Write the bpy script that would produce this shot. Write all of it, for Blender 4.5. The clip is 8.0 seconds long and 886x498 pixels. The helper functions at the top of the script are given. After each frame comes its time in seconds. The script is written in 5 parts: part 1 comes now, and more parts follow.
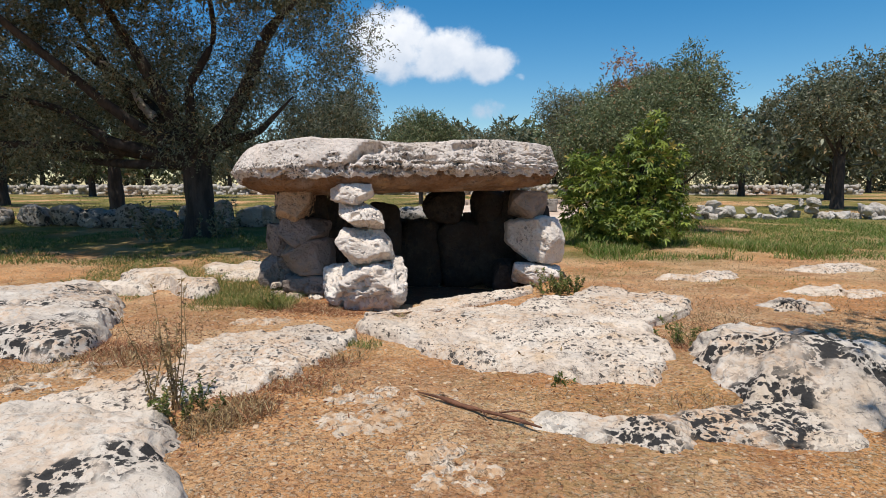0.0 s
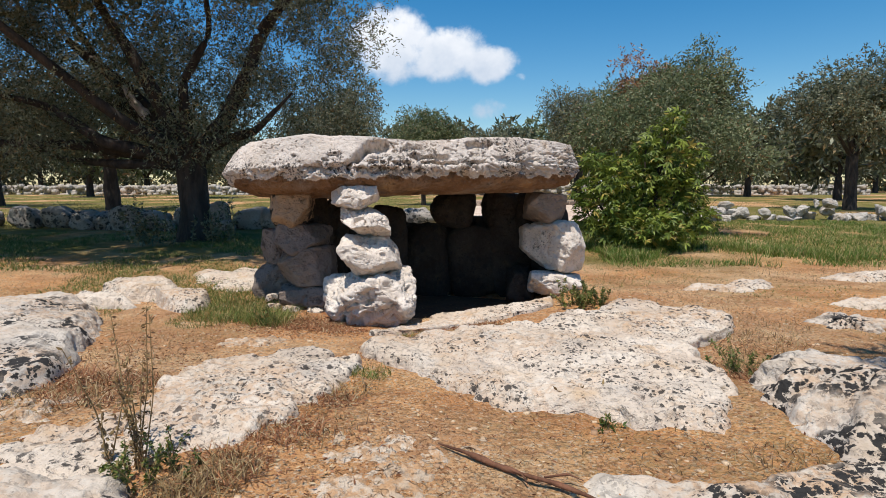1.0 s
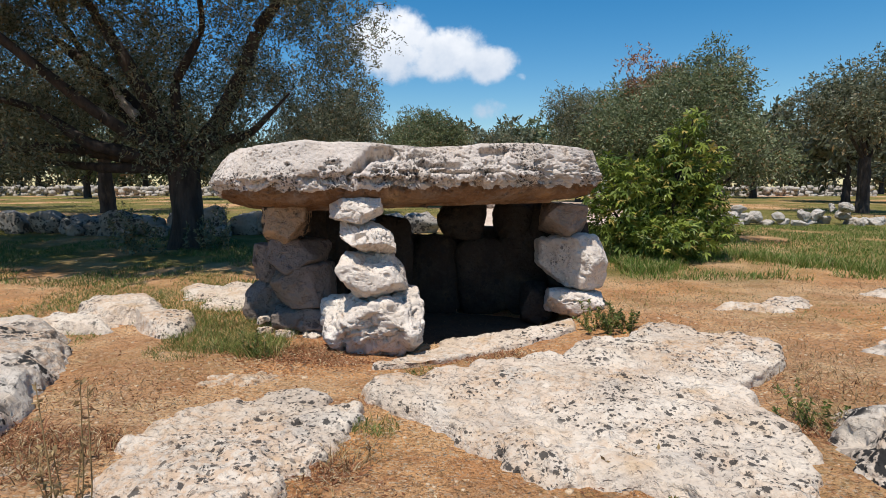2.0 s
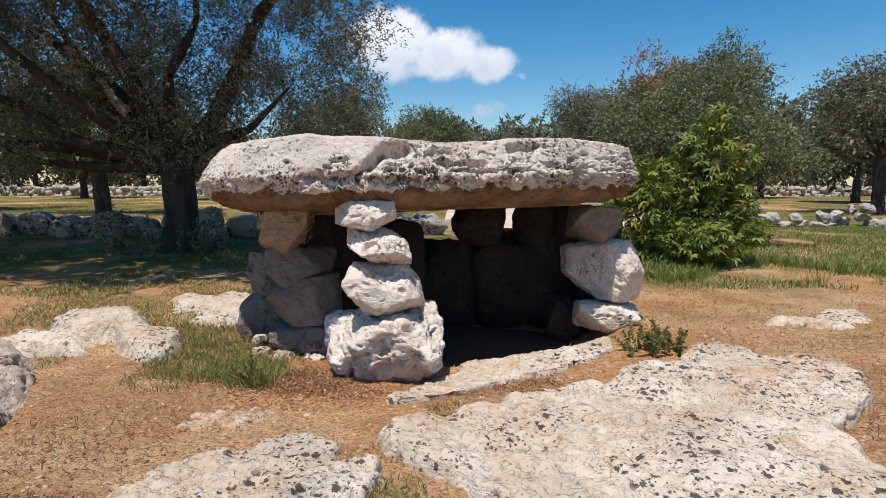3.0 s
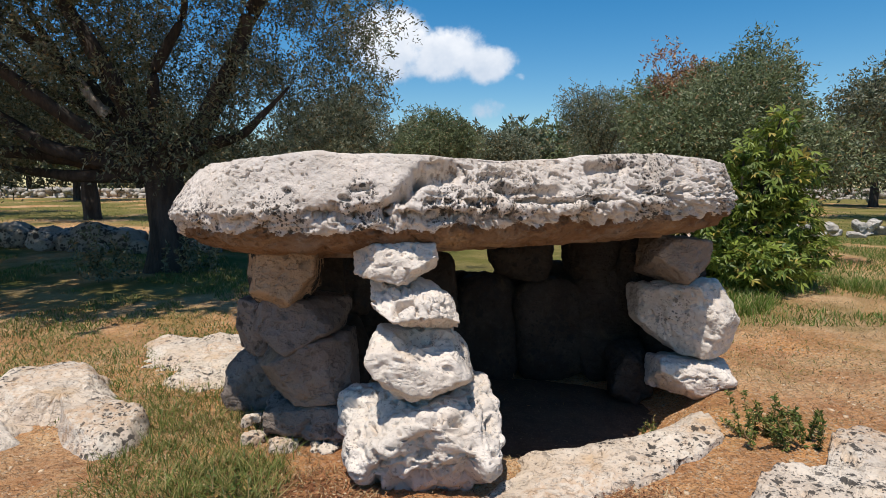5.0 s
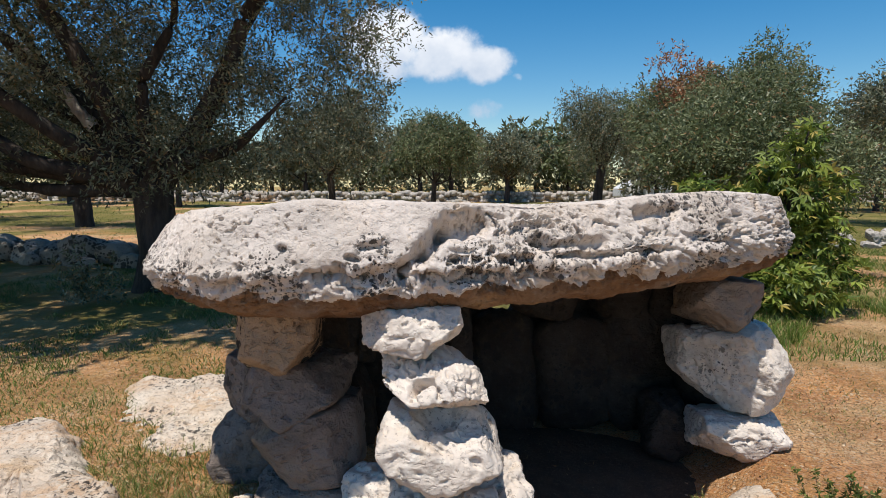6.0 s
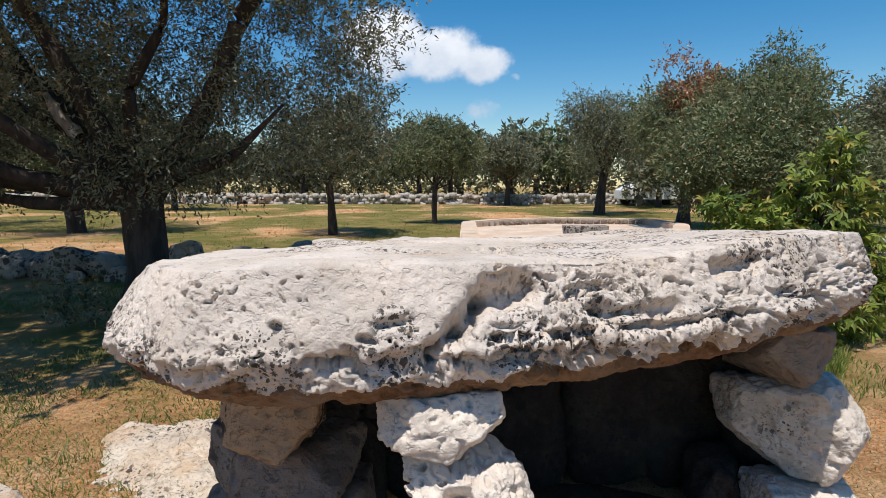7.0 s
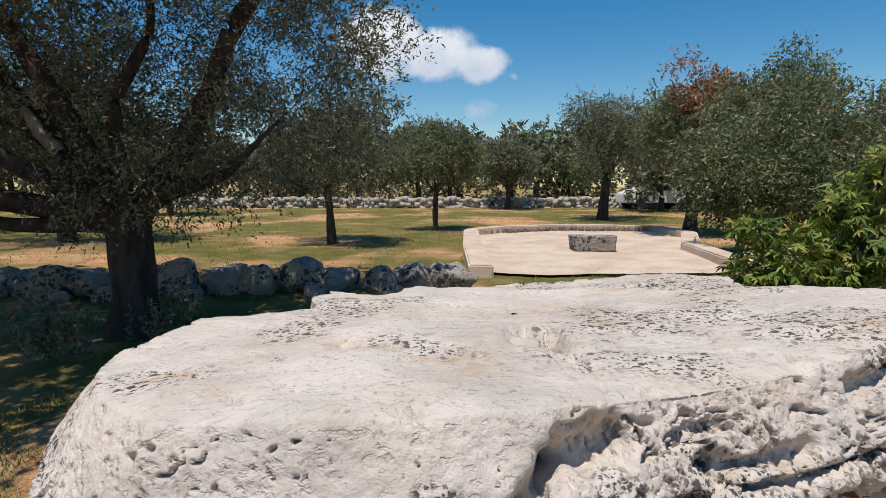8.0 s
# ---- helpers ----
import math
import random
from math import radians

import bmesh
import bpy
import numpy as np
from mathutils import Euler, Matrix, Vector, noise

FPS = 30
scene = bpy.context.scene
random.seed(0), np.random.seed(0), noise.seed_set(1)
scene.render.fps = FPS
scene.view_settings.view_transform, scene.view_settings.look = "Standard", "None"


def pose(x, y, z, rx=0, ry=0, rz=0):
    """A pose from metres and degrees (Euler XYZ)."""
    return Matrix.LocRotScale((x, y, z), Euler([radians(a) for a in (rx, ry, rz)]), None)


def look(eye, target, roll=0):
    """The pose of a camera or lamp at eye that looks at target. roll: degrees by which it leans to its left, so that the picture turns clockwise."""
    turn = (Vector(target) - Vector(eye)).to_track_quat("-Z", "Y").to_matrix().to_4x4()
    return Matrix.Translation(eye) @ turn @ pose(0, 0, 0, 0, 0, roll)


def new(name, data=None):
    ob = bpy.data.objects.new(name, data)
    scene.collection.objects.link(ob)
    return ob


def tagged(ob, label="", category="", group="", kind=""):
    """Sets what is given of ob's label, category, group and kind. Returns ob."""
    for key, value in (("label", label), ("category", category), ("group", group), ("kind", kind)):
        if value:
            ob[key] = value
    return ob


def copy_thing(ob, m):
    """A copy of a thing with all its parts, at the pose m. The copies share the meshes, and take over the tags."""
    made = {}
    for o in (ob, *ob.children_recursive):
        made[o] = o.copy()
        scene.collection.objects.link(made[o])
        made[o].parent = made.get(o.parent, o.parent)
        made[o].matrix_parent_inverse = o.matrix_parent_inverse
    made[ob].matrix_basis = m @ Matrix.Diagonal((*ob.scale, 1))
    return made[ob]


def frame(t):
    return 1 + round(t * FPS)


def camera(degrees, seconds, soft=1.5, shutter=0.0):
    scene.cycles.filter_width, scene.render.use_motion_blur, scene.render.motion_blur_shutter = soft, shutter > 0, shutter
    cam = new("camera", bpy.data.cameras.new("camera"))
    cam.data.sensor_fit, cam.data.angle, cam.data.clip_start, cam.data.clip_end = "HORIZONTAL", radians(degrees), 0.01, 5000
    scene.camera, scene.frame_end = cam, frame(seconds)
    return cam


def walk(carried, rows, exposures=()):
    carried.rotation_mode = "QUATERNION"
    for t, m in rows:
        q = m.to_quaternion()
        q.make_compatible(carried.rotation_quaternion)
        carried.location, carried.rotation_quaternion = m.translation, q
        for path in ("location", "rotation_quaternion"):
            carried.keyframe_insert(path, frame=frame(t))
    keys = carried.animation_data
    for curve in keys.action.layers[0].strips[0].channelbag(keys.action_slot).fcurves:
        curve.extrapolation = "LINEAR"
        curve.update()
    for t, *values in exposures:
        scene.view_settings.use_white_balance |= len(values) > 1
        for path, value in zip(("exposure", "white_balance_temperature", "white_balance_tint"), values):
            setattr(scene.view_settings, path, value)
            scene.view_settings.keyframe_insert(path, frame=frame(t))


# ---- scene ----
cam = camera(75.1, 8.0, soft=0.8)
METRES, EYE, TILT, LEAN, TURN = 3.2, 0.85, -6.15, 0.0, 0.0
ROWS = [
    (0.0, 0.0, 0.0, 0.0, 0.0, 0.0, -0.0),
    (0.5, -0.0136, 0.0609, 0.0022, 0.03, -0.01, 0.01),
    (1.0, -0.026, 0.1304, 0.02, 0.06, -0.02, -0.01),
    (1.5, -0.0343, 0.1927, 0.0446, 0.09, -0.01, -0.03),
    (3.0, -0.0858, 0.4066, 0.0749, 0.09, -0.03, -0.05),
    (3.5, -0.1061, 0.4745, 0.0824, 0.06, -0.04, -0.07),
    (4.0, -0.1265, 0.5491, 0.0994, 0.08, -0.07, -0.09),
    (5.5, -0.1747, 0.7272, 0.1782, -0.15, -0.02, -0.08),
    (6.0, -0.1886, 0.7854, 0.2121, -0.27, -0.02, -0.05),
    (6.5, -0.2028, 0.8395, 0.2366, -0.37, -0.03, -0.04),
    (7.0, -0.2189, 0.9057, 0.2679, -0.48, -0.03, -0.01),
    (7.5, -0.2333, 0.9664, 0.3003, -0.6, -0.01, 0.01),
    (8.0, -0.2494, 1.0363, 0.3438, -0.67, -0.03, 0.09),
]
walk(cam, [(t, pose(0, 0, EYE, TILT, LEAN, TURN) @ pose(METRES * x, METRES * y, METRES * z, 90 + pitch, roll, yaw)) for t, x, y, z, yaw, pitch, roll in ROWS], exposures=[(0.0, 0.0), (7.5, 0.0), (8.0, -0.18)])


# ---------------------------------------------------------------- light
SUN_DIR = Vector((-0.14, -0.33, 1.0)).normalized()
world = bpy.data.worlds.new("sky")
scene.world = world
world.use_nodes = True
wn, wl = world.node_tree.nodes, world.node_tree.links
wn.clear()


def wnode(kind, op=None, **values):
    n = wn.new(kind)
    if op:
        n.operation = op
    for k, v in values.items():
        n.inputs[int(k[1:])].default_value = v
    return n


def wmath(op, a, b=None):
    n = wnode("ShaderNodeMath", op)
    for i, v in enumerate((a, b)):
        if v is None:
            continue
        if isinstance(v, (int, float)):
            n.inputs[i].default_value = v
        else:
            wl.new(v, n.inputs[i])
    return n.outputs[0]


sky = wn.new("ShaderNodeTexSky")
sky.sky_type, sky.sun_disc = "NISHITA", False
sky.sun_elevation = math.asin(SUN_DIR.z)
sky.sun_rotation = math.atan2(SUN_DIR.x, SUN_DIR.y)
sky.air_density, sky.dust_density, sky.ozone_density = 1.0, 0.3, 1.2
tint = wn.new("ShaderNodeHueSaturation")
tint.inputs["Saturation"].default_value = 1.5
tint.inputs["Hue"].default_value = 0.496
wl.new(sky.outputs[0], tint.inputs["Color"])
coord = wn.new("ShaderNodeTexCoord")
sep = wn.new("ShaderNodeSeparateXYZ")
wl.new(coord.outputs["Generated"], sep.inputs[0])
dx, dy, dz = sep.outputs
ahead = wmath("MAXIMUM", dy, 0.05)
u, v = wmath("DIVIDE", dx, ahead), wmath("DIVIDE", dz, ahead)
flat = wn.new("ShaderNodeCombineXYZ")
wl.new(u, flat.inputs[0])
wl.new(v, flat.inputs[1])


def wnoise(scale, detail, rough=0.55):
    n = wn.new("ShaderNodeTexNoise")
    n.inputs["Scale"].default_value, n.inputs["Detail"].default_value = scale, detail
    n.inputs["Roughness"].default_value = rough
    wl.new(flat.outputs[0], n.inputs["Vector"])
    return wmath("SUBTRACT", n.outputs["Fac"], 0.5)


def puff(cu, cv, ru, rv):
    a = wmath("POWER", wmath("ABSOLUTE", wmath("DIVIDE", wmath("SUBTRACT", u, cu), ru)), 2.0)
    b = wmath("POWER", wmath("ABSOLUTE", wmath("DIVIDE", wmath("SUBTRACT", v, cv), rv)), 2.0)
    return wmath("SUBTRACT", 1.0, wmath("ADD", a, b))


# one fair-weather cumulus over the grove: three merged puffs and a wisp
body = wmath("MAXIMUM", puff(-0.088, 0.238, 0.085, 0.070), puff(0.0, 0.222, 0.095, 0.052))
body = wmath("MAXIMUM", body, puff(0.07, 0.205, 0.066, 0.036))
body = wmath("MAXIMUM", body, wmath("SUBTRACT", puff(0.13, 0.185, 0.016, 0.014), 0.45))
body = wmath("MAXIMUM", body, wmath("SUBTRACT", puff(0.055, 0.325, 0.02, 0.016), 0.45))
haze = wmath("SUBTRACT", puff(0.075, 0.13, 0.07, 0.03), 0.62)
body = wmath("MAXIMUM", body, haze)
ragged = wmath("ADD", body, wmath("ADD", wmath("MULTIPLY", wnoise(20.0, 6.0), 1.5), wmath("MULTIPLY", wnoise(60.0, 4.0), 0.5)))
ramp = wn.new("ShaderNodeMapRange")
ramp.interpolation_type = "SMOOTHSTEP"
for i, val in ((1, 0.05), (2, 0.75), (3, 0.0), (4, 0.97)):
    ramp.inputs[i].default_value = val
wl.new(ragged, ramp.inputs[0])
front = wmath("MULTIPLY", ramp.outputs[0], wmath("GREATER_THAN", dy, 0.2))
shade = wn.new("ShaderNodeMapRange")
for i, val in ((1, 0.16), (2, 0.27), (3, 0.0), (4, 1.0)):
    shade.inputs[i].default_value = val
wl.new(wmath("ADD", v, wmath("MULTIPLY", wnoise(25.0, 3.0), 0.12)), shade.inputs[0])
cloud_col = wn.new("ShaderNodeMix")
cloud_col.data_type = "RGBA"
wl.new(shade.outputs[0], cloud_col.inputs[0])
cloud_col.inputs[6].default_value = (4.6, 5.4, 6.6, 1)
cloud_col.inputs[7].default_value = (8.0, 8.2, 8.6, 1)
mix = wn.new("ShaderNodeMix")
mix.data_type = "RGBA"
wl.new(front, mix.inputs[0])
wl.new(tint.outputs[0], mix.inputs[6])
wl.new(cloud_col.outputs[2], mix.inputs[7])
bg = wn.new("ShaderNodeBackground")
bg.inputs["Strength"].default_value = 0.122
wl.new(mix.outputs[2], bg.inputs["Color"])
out = wn.new("ShaderNodeOutputWorld")
wl.new(bg.outputs[0], out.inputs[0])

sun = new("sun", bpy.data.lights.new("sun", "SUN"))
sun.data.energy, sun.data.angle, sun.data.color = 5.0, radians(0.53), (1.0, 0.93, 0.83)
sun.matrix_world = look(SUN_DIR * 50, (0, 0, 0))


# ---------------------------------------------------------------- numeric noise
rng = np.random.default_rng(7)
PERM = np.concatenate([rng.permutation(256)] * 3)
GRAD = rng.normal(size=(256, 3))
GRAD /= np.linalg.norm(GRAD, axis=1)[:, None]


def perlin(p):
    """Gradient noise, about -0.7 to 0.7, at an N x 3 array of places."""
    i = np.floor(p).astype(int)
    f = p - i
    i &= 255
    w = f * f * f * (f * (f * 6 - 15) + 10)
    total = np.zeros(len(p))
    for cx in (0, 1):
        wx = w[:, 0] if cx else 1 - w[:, 0]
        for cy in (0, 1):
            wy = w[:, 1] if cy else 1 - w[:, 1]
            for cz in (0, 1):
                wz = w[:, 2] if cz else 1 - w[:, 2]
                h = PERM[PERM[PERM[(i[:, 0] + cx) & 255] + ((i[:, 1] + cy) & 255)] + ((i[:, 2] + cz) & 255)]
                g = GRAD[h]
                d = g[:, 0] * (f[:, 0] - cx) + g[:, 1] * (f[:, 1] - cy) + g[:, 2] * (f[:, 2] - cz)
                total += wx * wy * wz * d
    return total


def fbm(p, octaves=4, gain=0.5):
    total, amp = np.zeros(len(p)), 1.0
    for k in range(octaves):
        total += amp * perlin(p * 2.03 ** k + 17.3 * k)
        amp *= gain
    return total


def warped(p, size, amount):
    """Places pushed about by noise, so that patterns lose their regularity."""
    return p + amount * np.stack([perlin(p * size + 3.1), perlin(p * size + 41.7), perlin(p * size + 77.9)], 1)


def crevices(p, octaves=3):
    """0 on a web of sharp creases, rising to about 1 between them."""
    total = np.ones(len(p))
    for k in range(octaves):
        total = np.minimum(total, np.abs(perlin(p * 1.9 ** k + 9.7 * k)) * (3.2 + k))
    return total


def smooth(a, b, x):
    t = np.clip((x - a) / (b - a), 0, 1)
    return t * t * (3 - 2 * t)


# ---------------------------------------------------------------- mesh helpers
def mesh_from(name, verts, faces, material=None, flat=False):
    """faces: an M x 3 or M x 4 array."""
    me = bpy.data.meshes.new(name)
    verts, faces = np.asarray(verts, dtype=np.float32), np.asarray(faces, dtype=np.int32)
    n, k = faces.shape
    me.vertices.add(len(verts))
    me.vertices.foreach_set("co", verts.ravel())
    me.loops.add(n * k)
    me.loops.foreach_set("vertex_index", faces.ravel())
    me.polygons.add(n)
    me.polygons.foreach_set("loop_start", np.arange(0, n * k, k, dtype=np.int32))
    me.polygons.foreach_set("use_smooth", np.full(n, not flat))
    me.update(calc_edges=True)
    if material:
        me.materials.append(material)
    return me


def thing(name, me, label="", category="", group="", kind=""):
    return tagged(new(name, me), label, category, group, kind)


def child(name, me, parent, label=""):
    ob = new(name, me)
    ob.parent = parent
    if label:
        ob["label"] = label
    return ob


def group_at(name, place, label, category, group=""):
    ob = new(name)
    ob.location = place
    ob.empty_display_size = 0.1
    return tagged(ob, label, category, group)


def vertex_normals(v, f):
    a, b, c = v[f[:, 0]], v[f[:, 1]], v[f[:, 2]]
    fn = np.cross(b - a, c - a)
    if f.shape[1] == 4:
        fn = fn + np.cross(c - a, v[f[:, 3]] - a)
    n = np.zeros_like(v)
    for k in range(f.shape[1]):
        for ax in range(3):
            n[:, ax] += np.bincount(f[:, k], weights=fn[:, ax], minlength=len(v))
    return n / np.maximum(np.linalg.norm(n, axis=1), 1e-9)[:, None]


def ring_faces(rows, cols):
    """Quads of a grid whose columns close on themselves."""
    r, c = np.meshgrid(np.arange(rows - 1), np.arange(cols), indexing="ij")
    r, c = r.ravel(), c.ravel()
    d = (c + 1) % cols
    return np.stack([r * cols + c, (r + 1) * cols + c, (r + 1) * cols + d, r * cols + d], 1)


def grid_faces(rows, cols):
    r, c = np.meshgrid(np.arange(rows - 1), np.arange(cols - 1), indexing="ij")
    r, c = r.ravel(), c.ravel()
    return np.stack([r * cols + c, r * cols + c + 1, (r + 1) * cols + c + 1, (r + 1) * cols + c], 1)


def cube_ball(n):
    """A ball out of six n x n faces: directions and quads."""
    t = np.tan(np.linspace(-math.pi / 4, math.pi / 4, n + 1))
    a, b = np.meshgrid(t, t, indexing="ij")
    a, b, one = a.ravel(), b.ravel(), np.ones((n + 1) ** 2)
    sides = [(one, a, b), (-one, b, a), (b, one, a), (a, -one, b), (a, b, one), (b, a, -one)]
    verts, faces = [], []
    for k, s in enumerate(sides):
        verts.append(np.stack(s, 1))
        faces.append(grid_faces(n + 1, n + 1)[:, ::-1] + k * (n + 1) ** 2)
    v, f = np.concatenate(verts), np.concatenate(faces)
    key = np.round(v * 1e5).astype(np.int64)
    _, first, back = np.unique(key, axis=0, return_index=True, return_inverse=True)
    v, f = v[first], back.ravel()[f]
    v /= np.linalg.norm(v, axis=1)[:, None]
    c = v[f].mean(1)
    wrong = (np.cross(v[f[:, 1]] - v[f[:, 0]], v[f[:, 2]] - v[f[:, 0]]) * c).sum(1) < 0
    f[wrong] = f[wrong][:, ::-1]
    return v, f


BALLS = {}


def stone_shape(size, seed, n=40, power=18, cuts=12, lump=0.05, pits=0.5, turn=0.0, jit=0.10, taper=0.0, facets=(), hollows=()):
    """A weathered block about its own centre: broken flat faces with worn edges, crags and pits. Metres."""
    if n not in BALLS:
        BALLS[n] = cube_ball(n)
    d, f = BALLS[n]
    r = np.random.default_rng(seed)
    planes = [(np.array(k, float), 1.0) for k in ((1, 0, 0), (-1, 0, 0), (0, 1, 0), (0, -1, 0), (0, 0, 1), (0, 0, -1))]
    planes = [(k + jit * r.normal(size=3), 1.0) for k, _ in planes]
    for _ in range(cuts):
        k = r.normal(size=3)
        planes.append((k / np.linalg.norm(k), r.uniform(0.9, 1.2)))
    planes += [(np.array(q[:3], float), q[3]) for q in facets]
    total = sum((np.maximum(d @ (k / np.linalg.norm(k)), 1e-6) / dist) ** power for k, dist in planes)
    v = d * (total ** (-1 / power))[:, None]
    v = v / np.abs(v).max(0)
    v[:, :2] *= (1 + taper * v[:, 2:])
    v = v / np.abs(v).max(0) * np.array(size) / 2
    off = r.uniform(-50, 50, 3)
    m = min(size)
    nrm = vertex_normals(v, f)
    amp = fbm(v / m * 1.3 + off, 3) * lump * m * 1.3
    amp += (np.abs(perlin(v / m * 2.6 + off)) - 0.2) * lump * m * 1.3 + (np.abs(perlin(v / m * 5.5 + off)) - 0.2) * lump * m * 0.7
    amp += fbm(v * 18 + off, 3) * 0.009
    wv = warped(v + off, 9.0, 0.03)
    amp -= pits * (0.006 * (1 - smooth(0.0, 0.3, crevices(wv * 8, 2))) + 0.028 * smooth(0.27, 0.34, perlin(wv * 17)) + 0.016 * smooth(0.24, 0.32, perlin(wv * 38)))
    for hx, hy, hz, reach, deep in hollows:
        gap = np.linalg.norm((v - np.array([hx, hy, hz]) * np.array(size) / 2) / m, axis=1) + 0.12 * fbm(v / m * 4 + off, 2)
        amp -= deep * m * (1 - smooth(reach * 0.45, reach, gap))
    v = v + nrm * amp[:, None]
    if turn:
        c, s = math.cos(turn), math.sin(turn)
        v = v @ np.array([[c, s, 0], [-s, c, 0], [0, 0, 1]])
    return v, f


# ---------------------------------------------------------------- materials
def material(name):
    m = bpy.data.materials.new(name)
    m.use_nodes = True
    nt = m.node_tree
    return m, nt, nt.nodes["Principled BSDF"]


def mnode(nt, kind, **props):
    n = nt.nodes.new(kind)
    for k, val in props.items():
        n.inputs[k.replace("_", " ")].default_value = val
    return n


def noise_fac(nt, scale, detail=4.0, rough=0.55, stretch=None, offset=(0, 0, 0)):
    tc = nt.nodes.new("ShaderNodeNewGeometry")
    vec = tc.outputs["Position"]
    mp = nt.nodes.new("ShaderNodeMapping")
    mp.inputs["Location"].default_value = offset
    if stretch:
        mp.inputs["Scale"].default_value = stretch
    nt.links.new(vec, mp.inputs[0])
    n = mnode(nt, "ShaderNodeTexNoise", Scale=scale, Detail=detail, Roughness=rough)
    nt.links.new(mp.outputs[0], n.inputs["Vector"])
    return n.outputs["Fac"]


def spread(nt, fac, lo, hi, a=0.0, b=1.0):
    n = nt.nodes.new("ShaderNodeMapRange")
    n.interpolation_type = "SMOOTHSTEP"
    for i, val in ((1, lo), (2, hi), (3, a), (4, b)):
        n.inputs[i].default_value = val
    nt.links.new(fac, n.inputs[0])
    return n.outputs[0]


def times(nt, a, b, op="MULTIPLY"):
    n = nt.nodes.new("ShaderNodeMath")
    n.operation = op
    for i, val in enumerate((a, b)):
        if isinstance(val, (int, float)):
            n.inputs[i].default_value = val
        else:
            nt.links.new(val, n.inputs[i])
    return n.outputs[0]


def mixed(nt, fac, a, b):
    n = nt.nodes.new("ShaderNodeMix")
    n.data_type = "RGBA"
    if isinstance(fac, (int, float)):
        n.inputs[0].default_value = fac
    else:
        nt.links.new(fac, n.inputs[0])
    for i, val in ((6, a), (7, b)):
        if isinstance(val, tuple):
            n.inputs[i].default_value = (*val, 1)
        else:
            nt.links.new(val, n.inputs[i])
    return n.outputs[2]


def blotches(nt, scale, size, offset=(0, 0, 0)):
    """Ragged round patches of many sizes, as lichen grows: 1 inside, 0 outside."""
    mp = nt.nodes.new("ShaderNodeMapping")
    mp.inputs["Location"].default_value = offset
    nt.links.new(nt.nodes.new("ShaderNodeNewGeometry").outputs["Position"], mp.inputs[0])
    n = mnode(nt, "ShaderNodeTexNoise", Scale=scale * 1.6, Detail=5.0, Roughness=0.7)
    nt.links.new(mp.outputs[0], n.inputs["Vector"])
    push = nt.nodes.new("ShaderNodeVectorMath")
    push.operation = "MULTIPLY_ADD"
    nt.links.new(n.outputs["Color"], push.inputs[0])
    push.inputs[1].default_value = (1.3 / scale,) * 3
    nt.links.new(mp.outputs[0], push.inputs[2])
    vo = mnode(nt, "ShaderNodeTexVoronoi", Scale=scale)
    nt.links.new(push.outputs[0], vo.inputs["Vector"])
    s = nt.nodes.new("ShaderNodeSeparateColor")
    nt.links.new(vo.outputs["Color"], s.inputs[0])
    return spread(nt, times(nt, vo.outputs["Distance"], times(nt, s.outputs[0], size), "SUBTRACT"), -0.05, 0.05, 1.0, 0.0)


def bumped(nt, bsdf, height, strength, distance):
    b = mnode(nt, "ShaderNodeBump", Strength=strength, Distance=distance)
    nt.links.new(height, b.inputs["Height"])
    nt.links.new(b.outputs[0], bsdf.inputs["Normal"])


